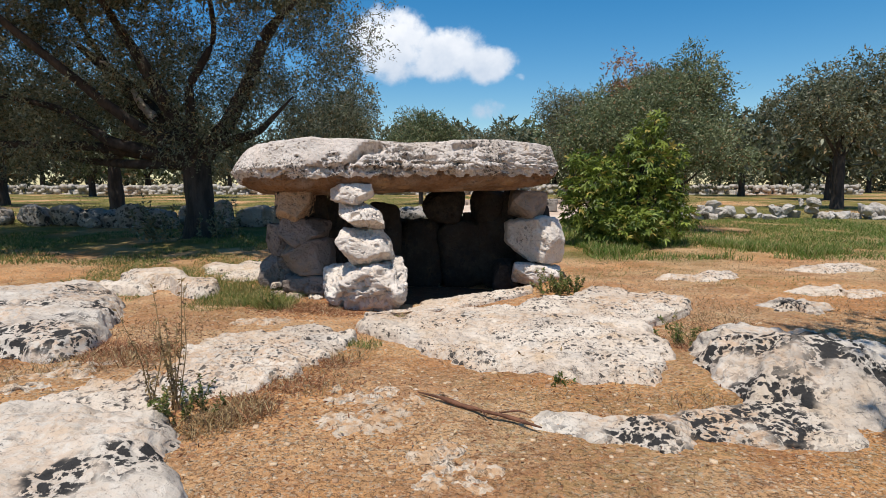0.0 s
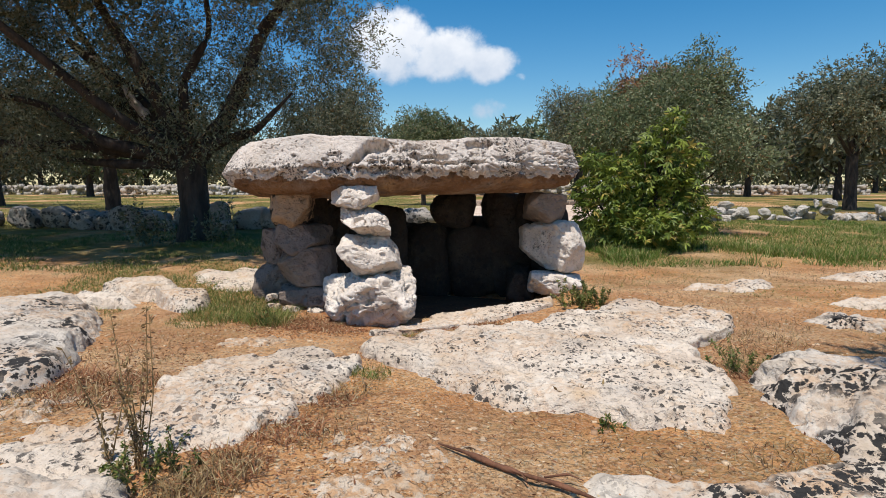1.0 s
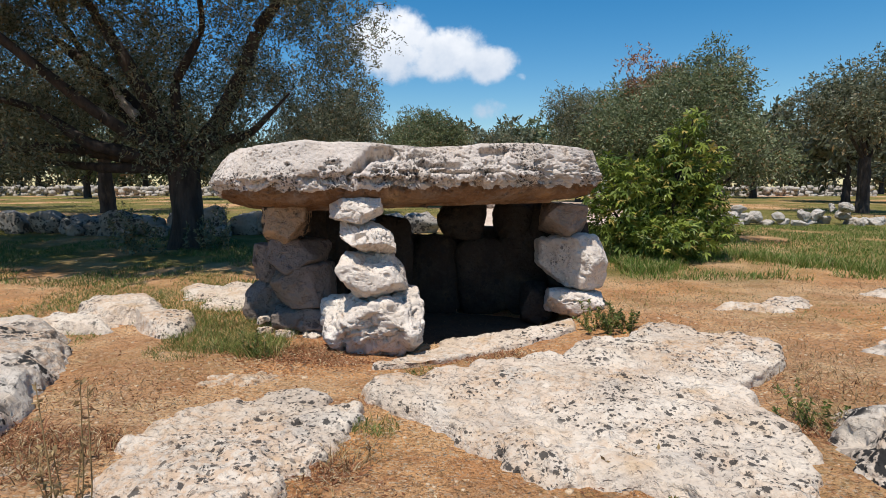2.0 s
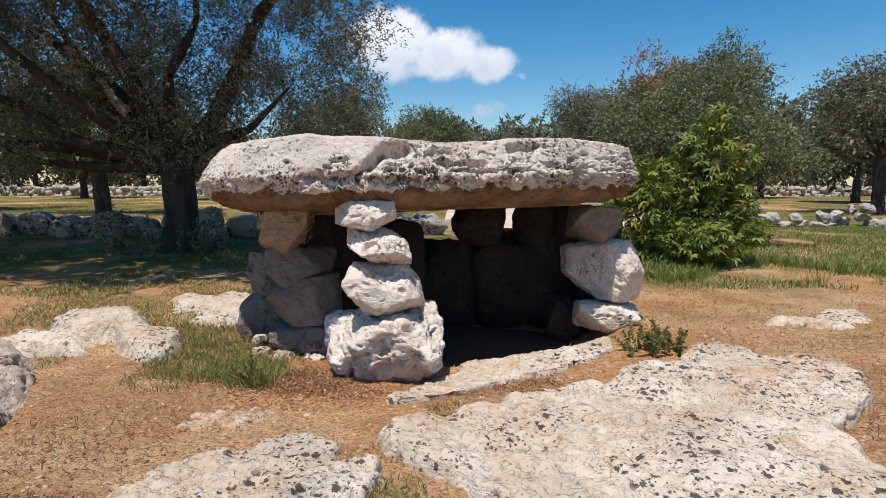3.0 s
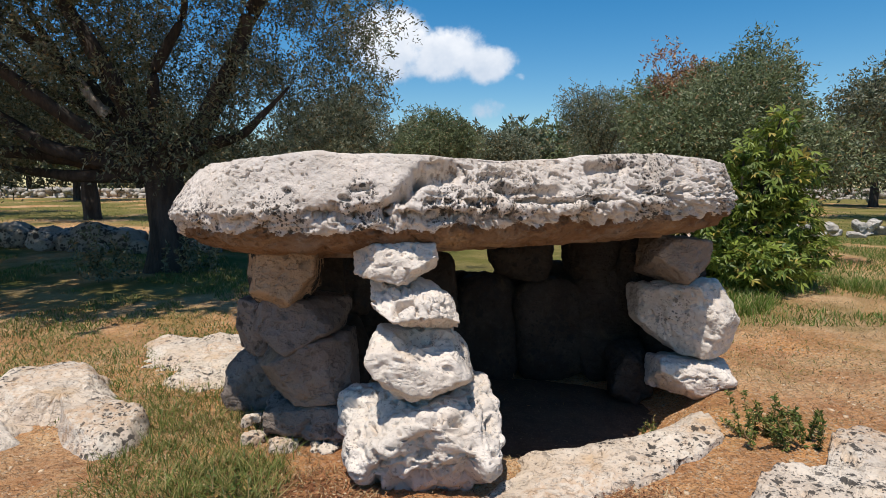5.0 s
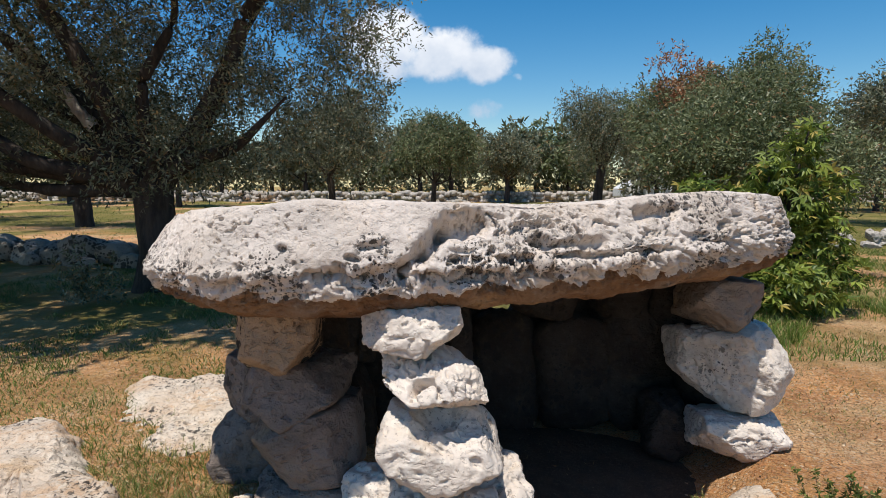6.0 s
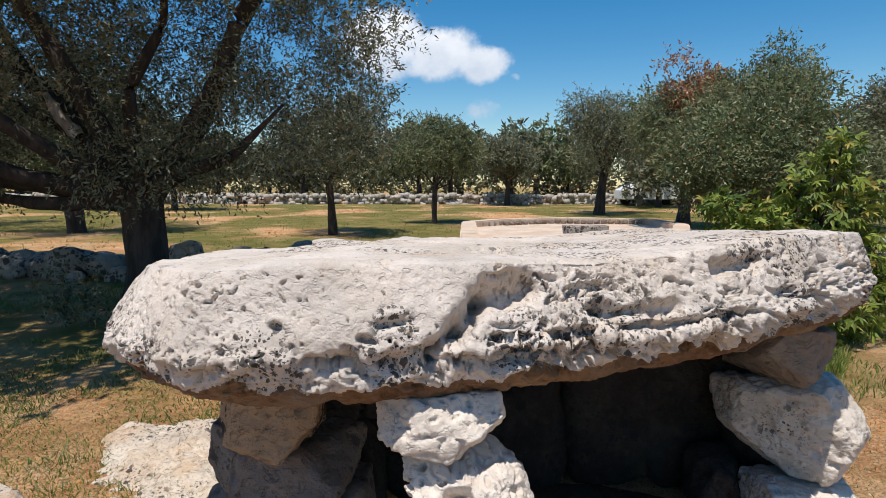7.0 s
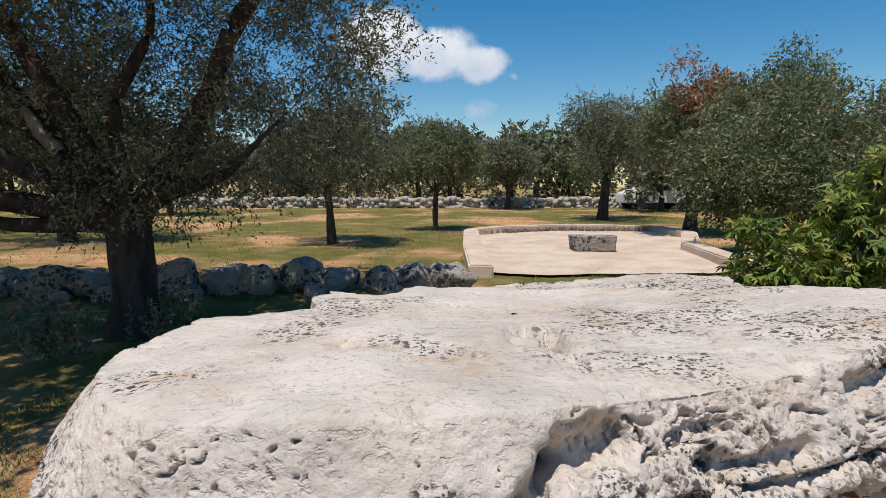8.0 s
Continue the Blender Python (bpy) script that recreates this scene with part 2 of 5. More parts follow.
def limestone(name, pale, mid, lichen=0.5, ochre=0.3, cover=0.56, fine=1.0, blot=17.0, grain=0.55, stain=0.35, pock=0.8, thr=0.5, dust=0.0, crusts=(), speck=0.4):
    """Weathered limestone: pale crust, grey and ochre patches, black lichen in spots, fine pits."""
    m, nt, bsdf = material(name)
    col = mixed(nt, spread(nt, noise_fac(nt, 3.5, 5), 0.35, 0.68), pale, mid)
    col = mixed(nt, times(nt, spread(nt, noise_fac(nt, 5.0, 4, offset=(9, 2, 4)), 0.54, 0.72), ochre), col, (0.52, 0.33, 0.16))
    col = mixed(nt, times(nt, spread(nt, noise_fac(nt, 38.0, 5, 0.65), 0.5, 0.75), grain), col, (0.30, 0.26, 0.22))
    col = mixed(nt, times(nt, spread(nt, noise_fac(nt, 11.0, 5, 0.6, offset=(3, 7, 1)), 0.55, 0.75), 0.5), col, tuple(min(0.8, c * 1.15) for c in pale))
    col = mixed(nt, times(nt, spread(nt, noise_fac(nt, 1.3, 5, 0.6, offset=(6, 1, 3)), 0.46, 0.66), stain), col, (0.44, 0.33, 0.23))
    col = mixed(nt, times(nt, spread(nt, noise_fac(nt, 2.7, 6, 0.65, offset=(2, 8, 5)), 0.5, 0.68), stain), col, (0.33, 0.31, 0.29))
    if dust:
        lie = times(nt, spread(nt, noise_fac(nt, 1.9, 4, offset=(3, 3, 9)), 0.40, 0.62), spread(nt, noise_fac(nt, 23.0, 5, 0.7, offset=(6, 2, 2)), 0.42, 0.58))
        col = mixed(nt, times(nt, lie, dust), col, (0.50, 0.29, 0.145))
    area = spread(nt, noise_fac(nt, 2.2, 3, offset=(5, 5, 8)), cover - 0.05, cover + 0.05)
    for cx, cy, cz, cr in crusts:
        gap = nt.nodes.new("ShaderNodeVectorMath")
        gap.operation = "DISTANCE"
        nt.links.new(nt.nodes.new("ShaderNodeNewGeometry").outputs["Position"], gap.inputs[0])
        gap.inputs[1].default_value = (cx, cy, cz)
        edge = times(nt, gap.outputs["Value"], times(nt, noise_fac(nt, 9.0, 4, 0.6), cr * 1.2), "ADD")
        area = times(nt, area, spread(nt, edge, cr * 1.3, cr * 1.7, 1.0, 0.0), "MAXIMUM")
    spots = times(nt, blotches(nt, blot, thr, (1, 4, 2)), blotches(nt, blot * 2.3, thr * 0.9, (5, 2, 7)), "MAXIMUM")
    specks = spread(nt, noise_fac(nt, 75.0, 2, 0.5, offset=(8, 3, 6)), 0.64, 0.72)
    dark = times(nt, times(nt, area, spots), lichen)
    crumbs = times(nt, spread(nt, noise_fac(nt, 46.0, 3, 0.55, stretch=(1, 1, 1.4), offset=(2, 6, 9)), 0.60, 0.66), spread(nt, noise_fac(nt, 4.5, 3, offset=(7, 1, 2)), 0.42, 0.58))
    dark = times(nt, dark, times(nt, times(nt, specks, crumbs, "MAXIMUM"), speck * lichen), "MAXIMUM")
    col = mixed(nt, dark, col, (0.035, 0.033, 0.032))
    nt.links.new(col, bsdf.inputs["Base Color"])
    bsdf.inputs["Roughness"].default_value = 0.92
    bsdf.inputs["Specular IOR Level"].default_value = 0.2
    h = times(nt, noise_fac(nt, 40.0, 6, 0.68), times(nt, noise_fac(nt, 110.0, 3), 0.35), "ADD")
    holes = times(nt, spread(nt, noise_fac(nt, 26.0, 4, 0.55, stretch=(1, 1, 1.6), offset=(4, 9, 2)), 0.56, 0.63), pock)
    h = times(nt, h, holes, "SUBTRACT")
    bumped(nt, bsdf, h, 0.8 * fine, 0.022)
    return m


M_SLAB = limestone("slab_limestone", (0.65, 0.58, 0.525), (0.54, 0.48, 0.43), lichen=0.9, ochre=0.4, cover=0.55, fine=0.6, blot=42.0, grain=0.25, stain=0.3, pock=0.6, thr=0.55, speck=0.4,
                   crusts=((-1.62, 4.62, 0.97, 0.12), (-1.38, 4.40, 0.96, 0.12), (-1.10, 4.26, 0.97, 0.11), (-0.80, 4.22, 0.98, 0.10), (-0.80, 4.25, 1.08, 0.06), (-0.48, 4.30, 1.0, 0.12), (-0.25, 4.40, 1.06, 0.08),
                           (0.05, 4.58, 1.02, 0.09), (0.35, 4.78, 1.02, 0.08), (0.85, 5.10, 1.0, 0.08)))
# Ochre is the stone's own tint, darkened to carry the shade under the slab.
M_UNDER_SHADE = limestone("ochre_shade_limestone", (0.25, 0.14, 0.075), (0.17, 0.092, 0.05), lichen=0.5, ochre=0.4, cover=0.55)
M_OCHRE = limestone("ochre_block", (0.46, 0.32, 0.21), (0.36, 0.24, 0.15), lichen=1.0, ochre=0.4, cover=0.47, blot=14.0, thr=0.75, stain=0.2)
M_PILLAR = limestone("pillar_limestone", (0.75, 0.67, 0.60), (0.61, 0.54, 0.475), lichen=0.9, ochre=0.3, cover=0.63, fine=0.6, blot=32.0, grain=0.3, stain=0.25, pock=0.8, thr=0.48, speck=0.5)
# Greyer stone, darkened further so the pillars' shade sits in the base colour.
M_GREY_SHADE = limestone("grey_shade_limestone", (0.28, 0.225, 0.195), (0.20, 0.158, 0.132), lichen=0.6, ochre=0.3, cover=0.54, stain=0.2, grain=0.4)
M_THIN = limestone("soiled_limestone", (0.66, 0.56, 0.45), (0.57, 0.44, 0.32), lichen=0.6, ochre=0.5, cover=0.52, blot=30.0, thr=0.5, dust=0.85)
# Near-black base colour that paints the chamber's shade onto its stones.
M_INNER_SHADE = limestone("chamber_shade_limestone", (0.075, 0.06, 0.05), (0.045, 0.035, 0.029), lichen=0.8, ochre=0.1, cover=0.5, stain=0.0, grain=0.1)
M_OUTCROP = limestone("outcrop_limestone", (0.70, 0.615, 0.52), (0.60, 0.49, 0.39), lichen=0.9, ochre=0.55, cover=0.475, fine=0.9, blot=25.0, grain=0.35, stain=0.35, thr=0.46, dust=0.5, speck=0.55)
M_BLACKROCK = limestone("lichened_limestone", (0.63, 0.57, 0.50), (0.49, 0.43, 0.37), lichen=1.0, ochre=0.25, cover=0.56, fine=0.8, blot=19.0, grain=0.35, thr=0.78, dust=0.45,
                        crusts=((-1.85, 2.82, 0.12, 0.2), (-2.1, 2.85, 0.1, 0.22), (-2.45, 2.9, 0.1, 0.22), (1.22, 2.6, 0.1, 0.16), (1.4, 2.45, 0.15, 0.16), (1.65, 2.4, 0.15, 0.16), (1.2, 2.1, 0.05, 0.2)))
M_SPOTTED = limestone("spotted_limestone", (0.60, 0.54, 0.47), (0.49, 0.425, 0.355), lichen=1.0, ochre=0.25, cover=0.60, fine=0.6, blot=22.0, grain=0.3, stain=0.35, pock=0.6, thr=0.75, dust=0.3,
                      crusts=((-0.86, 1.55, 0.05, 0.13), (-0.80, 1.72, 0.05, 0.08), (-1.0, 1.42, 0.08, 0.1)))
M_WALL = limestone("wall_limestone", (0.58, 0.54, 0.49), (0.43, 0.395, 0.35), lichen=0.6, ochre=0.2, cover=0.5)
M_CRUST = limestone("crusted_limestone", (0.63, 0.565, 0.485), (0.52, 0.435, 0.35), lichen=1.0, ochre=0.3, cover=0.62, fine=0.8, blot=24.0, grain=0.3, stain=0.3, thr=0.8, dust=0.6,
                    crusts=((0.66, 1.8, 0.02, 0.15), (0.9, 1.85, 0.02, 0.14), (1.15, 1.9, 0.02, 0.2)))
# Lichen-grey wall stone, its base colour darkened to hold the olive's shade.
M_BOULDER_SHADE = limestone("grey_shade_boulder", (0.42, 0.385, 0.35), (0.29, 0.265, 0.24), lichen=0.85, ochre=0.2, cover=0.46, blot=9.0, thr=0.6)


def soil_material():
    m, nt, bsdf = material("ground_soil")
    col = mixed(nt, spread(nt, noise_fac(nt, 0.8, 5), 0.35, 0.65), (0.79, 0.385, 0.15), (0.79, 0.505, 0.275))
    col = mixed(nt, times(nt, spread(nt, noise_fac(nt, 5.0, 6, 0.65), 0.45, 0.7), 0.5), col, (0.50, 0.255, 0.115))
    col = mixed(nt, times(nt, spread(nt, noise_fac(nt, 62.0, 4, 0.7, offset=(2, 2, 2)), 0.53, 0.58), 0.85), col, (0.74, 0.58, 0.40))
    col = mixed(nt, times(nt, spread(nt, noise_fac(nt, 90.0, 3, 0.6), 0.55, 0.60), 0.65), col, (0.26, 0.115, 0.05))
    col = mixed(nt, times(nt, spread(nt, noise_fac(nt, 1.7, 5, 0.6, offset=(7, 3, 1)), 0.48, 0.60), 0.45), col, (0.48, 0.215, 0.095))
    col = mixed(nt, times(nt, spread(nt, noise_fac(nt, 1.15, 5, 0.65, offset=(1, 9, 4)), 0.46, 0.62), times(nt, spread(nt, noise_fac(nt, 34.0, 4, 0.65, offset=(5, 5, 1)), 0.40, 0.58), 0.4)), col, (0.36, 0.27, 0.11))
    col = mixed(nt, times(nt, spread(nt, noise_fac(nt, 2.6, 5, 0.65, offset=(8, 4, 4)), 0.50, 0.62), times(nt, spread(nt, noise_fac(nt, 27.0, 4, 0.7, offset=(3, 8, 5)), 0.42, 0.56), 0.55)), col, (0.40, 0.165, 0.07))
    # grass cover beyond the trodden ground
    geo = nt.nodes.new("ShaderNodeNewGeometry")
    s = nt.nodes.new("ShaderNodeSeparateXYZ")
    nt.links.new(geo.outputs["Position"], s.inputs[0])
    wob = times(nt, noise_fac(nt, 0.6, 4), 7.0)
    far = spread(nt, times(nt, s.outputs[1], wob, "ADD"), 9.6, 11.6)
    patch = spread(nt, noise_fac(nt, 0.28, 4, offset=(4, 1, 0)), 0.38, 0.52)
    green = mixed(nt, spread(nt, noise_fac(nt, 1.6, 5), 0.35, 0.65), (0.12, 0.145, 0.03), (0.25, 0.215, 0.07))
    green = mixed(nt, times(nt, spread(nt, noise_fac(nt, 25.0, 4), 0.45, 0.7), 0.5), green, (0.07, 0.085, 0.02))
    col = mixed(nt, times(nt, far, times(nt, patch, 0.9)), col, green)
    nt.links.new(col, bsdf.inputs["Base Color"])
    bsdf.inputs["Roughness"].default_value = 0.95
    bsdf.inputs["Specular IOR Level"].default_value = 0.1
    h = times(nt, times(nt, noise_fac(nt, 60.0, 5, 0.75), times(nt, spread(nt, noise_fac(nt, 38.0, 4, 0.6, offset=(1, 6, 3)), 0.52, 0.60), 0.5), "ADD"), noise_fac(nt, 9.0, 3), "ADD")
    bumped(nt, bsdf, h, 1.0, 0.028)
    return m


def leaf_material(name, dark, light, odd, odd_share=0.06, glow=0.25, gloss=0.45):
    m, nt, bsdf = material(name)
    geo = nt.nodes.new("ShaderNodeNewGeometry")
    ran = geo.outputs["Random Per Island"]
    col = mixed(nt, ran, dark, light)
    col = mixed(nt, times(nt, spread(nt, noise_fac(nt, 1.1, 3), 0.4, 0.65), 0.5), col, dark)
    pick = nt.nodes.new("ShaderNodeMath")
    pick.operation = "GREATER_THAN"
    pick.inputs[1].default_value = 1 - odd_share
    frac = times(nt, times(nt, ran, 37.0), 1.0, "MODULO")
    nt.links.new(frac, pick.inputs[0])
    col = mixed(nt, pick.outputs[0], col, odd)
    nt.links.new(col, bsdf.inputs["Base Color"])
    bsdf.inputs["Roughness"].default_value = gloss
    bsdf.inputs["Specular IOR Level"].default_value = 0.35
    tr = nt.nodes.new("ShaderNodeBsdfTranslucent")
    nt.links.new(col, tr.inputs[0])
    mx = nt.nodes.new("ShaderNodeMixShader")
    mx.inputs[0].default_value = glow
    nt.links.new(bsdf.outputs[0], mx.inputs[1])
    nt.links.new(tr.outputs[0], mx.inputs[2])
    nt.links.new(mx.outputs[0], nt.nodes["Material Output"].inputs[0])
    return m


def bark_material(name, a, b):
    m, nt, bsdf = material(name)
    col = mixed(nt, spread(nt, noise_fac(nt, 9.0, 6, 0.65, stretch=(1, 1, 0.25)), 0.35, 0.65), a, b)
    nt.links.new(col, bsdf.inputs["Base Color"])
    bsdf.inputs["Roughness"].default_value = 0.9
    bumped(nt, bsdf, noise_fac(nt, 22.0, 6, 0.7, stretch=(1, 1, 0.2)), 0.9, 0.03)
    return m


# Dark earth colour that paints the chamber's shade on the floor.
def floor_shade_material():
    m, nt, bsdf = material("floor_shade_earth")
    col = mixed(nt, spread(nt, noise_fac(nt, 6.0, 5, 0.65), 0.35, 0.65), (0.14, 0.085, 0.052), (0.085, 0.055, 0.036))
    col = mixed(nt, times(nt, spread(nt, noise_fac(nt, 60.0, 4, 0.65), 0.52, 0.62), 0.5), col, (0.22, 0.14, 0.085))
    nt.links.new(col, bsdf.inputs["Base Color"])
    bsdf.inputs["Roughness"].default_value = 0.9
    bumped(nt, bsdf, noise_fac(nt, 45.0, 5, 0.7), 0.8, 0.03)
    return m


M_FLOOR_SHADE = floor_shade_material()
M_SOIL = soil_material()
M_OLIVE = leaf_material("olive_leaf", (0.045, 0.058, 0.022), (0.32, 0.33, 0.22), (0.27, 0.19, 0.09), 0.10, glow=0.32)
M_OLIVE_LIGHT = leaf_material("olive_leaf_pale", (0.06, 0.085, 0.028), (0.29, 0.32, 0.17), (0.30, 0.19, 0.09), glow=0.3)
M_FIG = leaf_material("shrub_leaf", (0.045, 0.09, 0.014), (0.30, 0.36, 0.065), (0.40, 0.32, 0.08), 0.08, glow=0.3)
M_WEED = leaf_material("weed_leaf", (0.06, 0.10, 0.02), (0.16, 0.19, 0.05), (0.33, 0.22, 0.07), 0.15, glow=0.3)
M_STRAW = leaf_material("dry_straw", (0.22, 0.14, 0.06), (0.48, 0.36, 0.18), (0.14, 0.08, 0.04), 0.2, glow=0.2, gloss=0.6)
M_GRASS = leaf_material("grass_blade", (0.075, 0.115, 0.022), (0.22, 0.25, 0.065), (0.42, 0.32, 0.13), 0.2, glow=0.3)
M_MEADOW = leaf_material("meadow_blade", (0.085, 0.15, 0.022), (0.22, 0.28, 0.06), (0.46, 0.36, 0.16), 0.18, glow=0.3)
M_LITTER = leaf_material("leaf_litter", (0.17, 0.065, 0.03), (0.44, 0.21, 0.095), (0.52, 0.40, 0.24), 0.15, glow=0.1, gloss=0.7)
M_BARK = bark_material("olive_bark", (0.02, 0.016, 0.013), (0.065, 0.05, 0.04))
M_DEADWOOD = bark_material("bare_wood", (0.28, 0.24, 0.20), (0.45, 0.41, 0.36))


def gravel_material():
    m, nt, bsdf = material("gravel")
    ran = nt.nodes.new("ShaderNodeNewGeometry").outputs["Random Per Island"]
    col = mixed(nt, spread(nt, ran, 0.1, 0.9), (0.30, 0.155, 0.075), (0.62, 0.46, 0.30))
    col = mixed(nt, times(nt, spread(nt, noise_fac(nt, 120.0, 3), 0.45, 0.65), 0.4), col, (0.22, 0.14, 0.09))
    nt.links.new(col, bsdf.inputs["Base Color"])
    bsdf.inputs["Roughness"].default_value = 0.95
    return m


M_GRAVEL = gravel_material()
M_STICK = bark_material("fallen_stick", (0.10, 0.042, 0.022), (0.25, 0.11, 0.06))


def plaster_material():
    m, nt, bsdf = material("cream_mortar")
    col = mixed(nt, spread(nt, noise_fac(nt, 1.5, 5), 0.35, 0.65), (0.62, 0.51, 0.41), (0.52, 0.385, 0.29))
    col = mixed(nt, times(nt, spread(nt, noise_fac(nt, 14.0, 5), 0.5, 0.7), 0.4), col, (0.36, 0.27, 0.19))
    nt.links.new(col, bsdf.inputs["Base Color"])
    bsdf.inputs["Roughness"].default_value = 0.95
    bumped(nt, bsdf, noise_fac(nt, 30.0, 5), 0.5, 0.02)
    return m


M_PLASTER = plaster_material()


# ---------------------------------------------------------------- ground
def ground_z(x, y):
    x, y = np.asarray(x, float), np.asarray(y, float)
    z = 0.012 * np.clip(y - 7, 0, 60) + 0.03 * (1 - smooth(2.2, 3.6, y))
    z = z - 0.10 * np.exp(-(((x + 0.35) / 0.75) ** 2 + ((y - 4.35) / 0.5) ** 2))
    inside = 1 - smooth(0.75, 1.1, np.hypot((x - 0.0) / 0.95, (y - 5.45) / 0.85))
    z = z - 0.17 * inside
    p = np.stack([x.ravel(), y.ravel(), np.zeros(x.size)], 1)
    near = 1 / (1 + (p[:, 1].clip(0) / 25) ** 2)
    z = z + (0.035 * fbm(p * 0.9, 3) + 0.012 * fbm(p * 6.0, 3) * near).reshape(x.shape)
    return z


def stretched(lo, hi, step, far, grow):
    mid = np.arange(lo, hi + step / 2, step)
    side = [step]
    while sum(side) < far:
        side.append(side[-1] * grow)
    s = np.cumsum(side)
    return np.concatenate([lo - s[::-1], mid, hi + s])


gx, gy = stretched(-3.2, 3.2, 0.036, 900, 1.13), stretched(0.9, 6.6, 0.036, 900, 1.13)
GX, GY = np.meshgrid(gx, gy)
gverts = np.stack([GX.ravel(), GY.ravel(), ground_z(GX, GY).ravel()], 1)
thing("ground", mesh_from("ground", gverts, grid_faces(len(gy), len(gx)), M_SOIL),
      "trodden reddish-brown soil passing into thin dry grass", "ground", kind="structure")


def gz(x, y):
    return float(ground_z(np.array([x]), np.array([y]))[0])


# ---------------------------------------------------------------- limestone outcrops
def plan_radius(points, steps, seed, rough=0.05, soft=2, blur=60):
    """Radius by angle about the middle of a plan outline, with a worn, wavy edge."""
    pts = np.array(points, float)
    c = pts.mean(0)
    q = np.concatenate([pts, pts[:1]])
    dense = np.concatenate([q[i] + (q[i + 1] - q[i]) * np.linspace(0, 1, 24, endpoint=False)[:, None] for i in range(len(pts))])
    ang, rad = np.arctan2(dense[:, 1] - c[1], dense[:, 0] - c[0]), np.hypot(*(dense - c).T)
    order = np.argsort(ang)
    th = np.linspace(-math.pi, math.pi, steps, endpoint=False)
    r = np.interp(th, ang[order], rad[order], period=2 * math.pi)
    for _ in range(soft):
        k = max(1, steps // blur)
        r = sum(np.roll(r, s) for s in range(-k, k + 1)) / (2 * k + 1)
    ring = np.stack([np.cos(th), np.sin(th), np.full(steps, seed * 1.7)], 1)
    r = r * (1 + rough * fbm(ring * 4.0, 3, 0.4) * 1.6)
    return c, th, r


def outcrop(points, height, seed, mat, label, steps=180, rings=50, dome=0.5, edge=0.10, rough=1.0, tilt=(0, 0), sink=0.05, grit=0.004, jag=0.07):
    """Bedrock that stands out of the soil: flat-topped, with a rounded, broken edge."""
    c, th, r = plan_radius(points, steps, seed, jag, blur=60 if jag < 0.1 else 110)
    s = np.linspace(0, 1, rings) ** 0.75
    rho, ang = np.meshgrid(s, np.arange(steps), indexing="ij")
    R = r[ang.astype(int)]
    x, y = c[0] + rho * R * np.cos(th)[None, :], c[1] + rho * R * np.sin(th)[None, :]
    dist = (1 - rho) * R
    ring = np.stack([np.cos(th), np.sin(th), np.full(steps, seed * 2.3)], 1)
    reach = edge * (0.6 + 1.3 * smooth(-0.3, 0.5, fbm(ring * 1.6, 2)))
    rim = np.clip(dist / reach[None, :], 0, 1)
    fall = 1 - (1 - rim) ** 1.9
    z = ground_z(x, y) - sink + (height + sink) * fall * (1 - dome * 0.35 * rho ** 2) + tilt[0] * (x - c[0]) + tilt[1] * (y - c[1])
    v = np.stack([x.ravel(), y.ravel(), z.ravel()], 1)
    f = ring_faces(rings, steps)
    n = vertex_normals(v, f)
    off = np.array([seed * 3.1, seed * 1.3, 0])
    amp = 0.05 * fbm(v * 2.2 + off, 3) * rough * min(1, height / 0.1) + 0.024 * fbm(v * 8 + off, 4) * rough
    amp += rough * (0.035 * (np.abs(perlin(v * 4.5 + off)) - 0.2) * min(1, height / 0.08) + 0.014 * (np.abs(perlin(v * 11 + off)) - 0.2))
    amp -= rough * (0.012 * smooth(0.15, 0.4, perlin(v * 26 * np.array([1, 1, 0.6]) + off)))
    wv = warped(v + off, 4.0, 0.06)
    amp -= rough * (0.018 * smooth(0.27, 0.36, perlin(wv * np.array([12, 17, 15]))) * smooth(-0.1, 0.2, perlin(v * 1.8 + off + 5)))
    amp += grit * fbm(v * 34 + off, 3)
    v = v + n * amp[:, None]
    return thing("limestone_outcrop", mesh_from("limestone_outcrop", v, f, mat), label, "rock outcrop", "outcrops round the dolmen")


PALE = "pale flat limestone outcrop with grey pits and lichen specks"
outcrop([(-1.8, 1.72), (-1.62, 1.98), (-1.34, 2.06), (-1.0, 2.02), (-0.80, 1.78), (-0.68, 1.5), (-0.64, 1.2), (-0.95, 0.95), (-1.5, 0.95), (-1.95, 1.35)], 0.085, 3, M_SPOTTED,
        "smooth white limestone hump with black lichen on its broken flank", edge=0.13, rough=0.8, steps=260, rings=70)
outcrop([(-1.62, 2.1), (-1.5, 2.36), (-1.3, 2.52), (-1.1, 2.42), (-0.98, 2.16), (-0.98, 1.98), (-1.3, 1.92)], 0.03, 4, M_OUTCROP, "low pale limestone shelf half covered with soil", edge=0.16, sink=0.04, steps=220)
outcrop([(-1.25, 2.45), (-1.29, 2.88), (-1.16, 3.28), (-0.90, 3.50), (-0.66, 3.42), (-0.45, 3.08), (-0.5, 2.72), (-0.59, 2.46), (-0.7, 2.18), (-1.05, 2.1)], 0.045, 5, M_OUTCROP, PALE, edge=0.08, steps=300, rings=76, jag=0.11, grit=0.007)
outcrop([(-3.7, 4.1), (-3.3, 4.55), (-2.85, 4.62), (-2.5, 4.4), (-2.2, 4.0), (-2.02, 3.66), (-1.98, 3.4), (-1.85, 3.1), (-1.68, 2.85), (-1.72, 2.66), (-2.1, 2.68), (-2.9, 2.9), (-3.7, 3.6)], 0.15, 7, M_BLACKROCK,
        "white limestone ledge with a black lichened broken edge", edge=0.13, steps=300, rings=80, rough=0.85, dome=0.9)
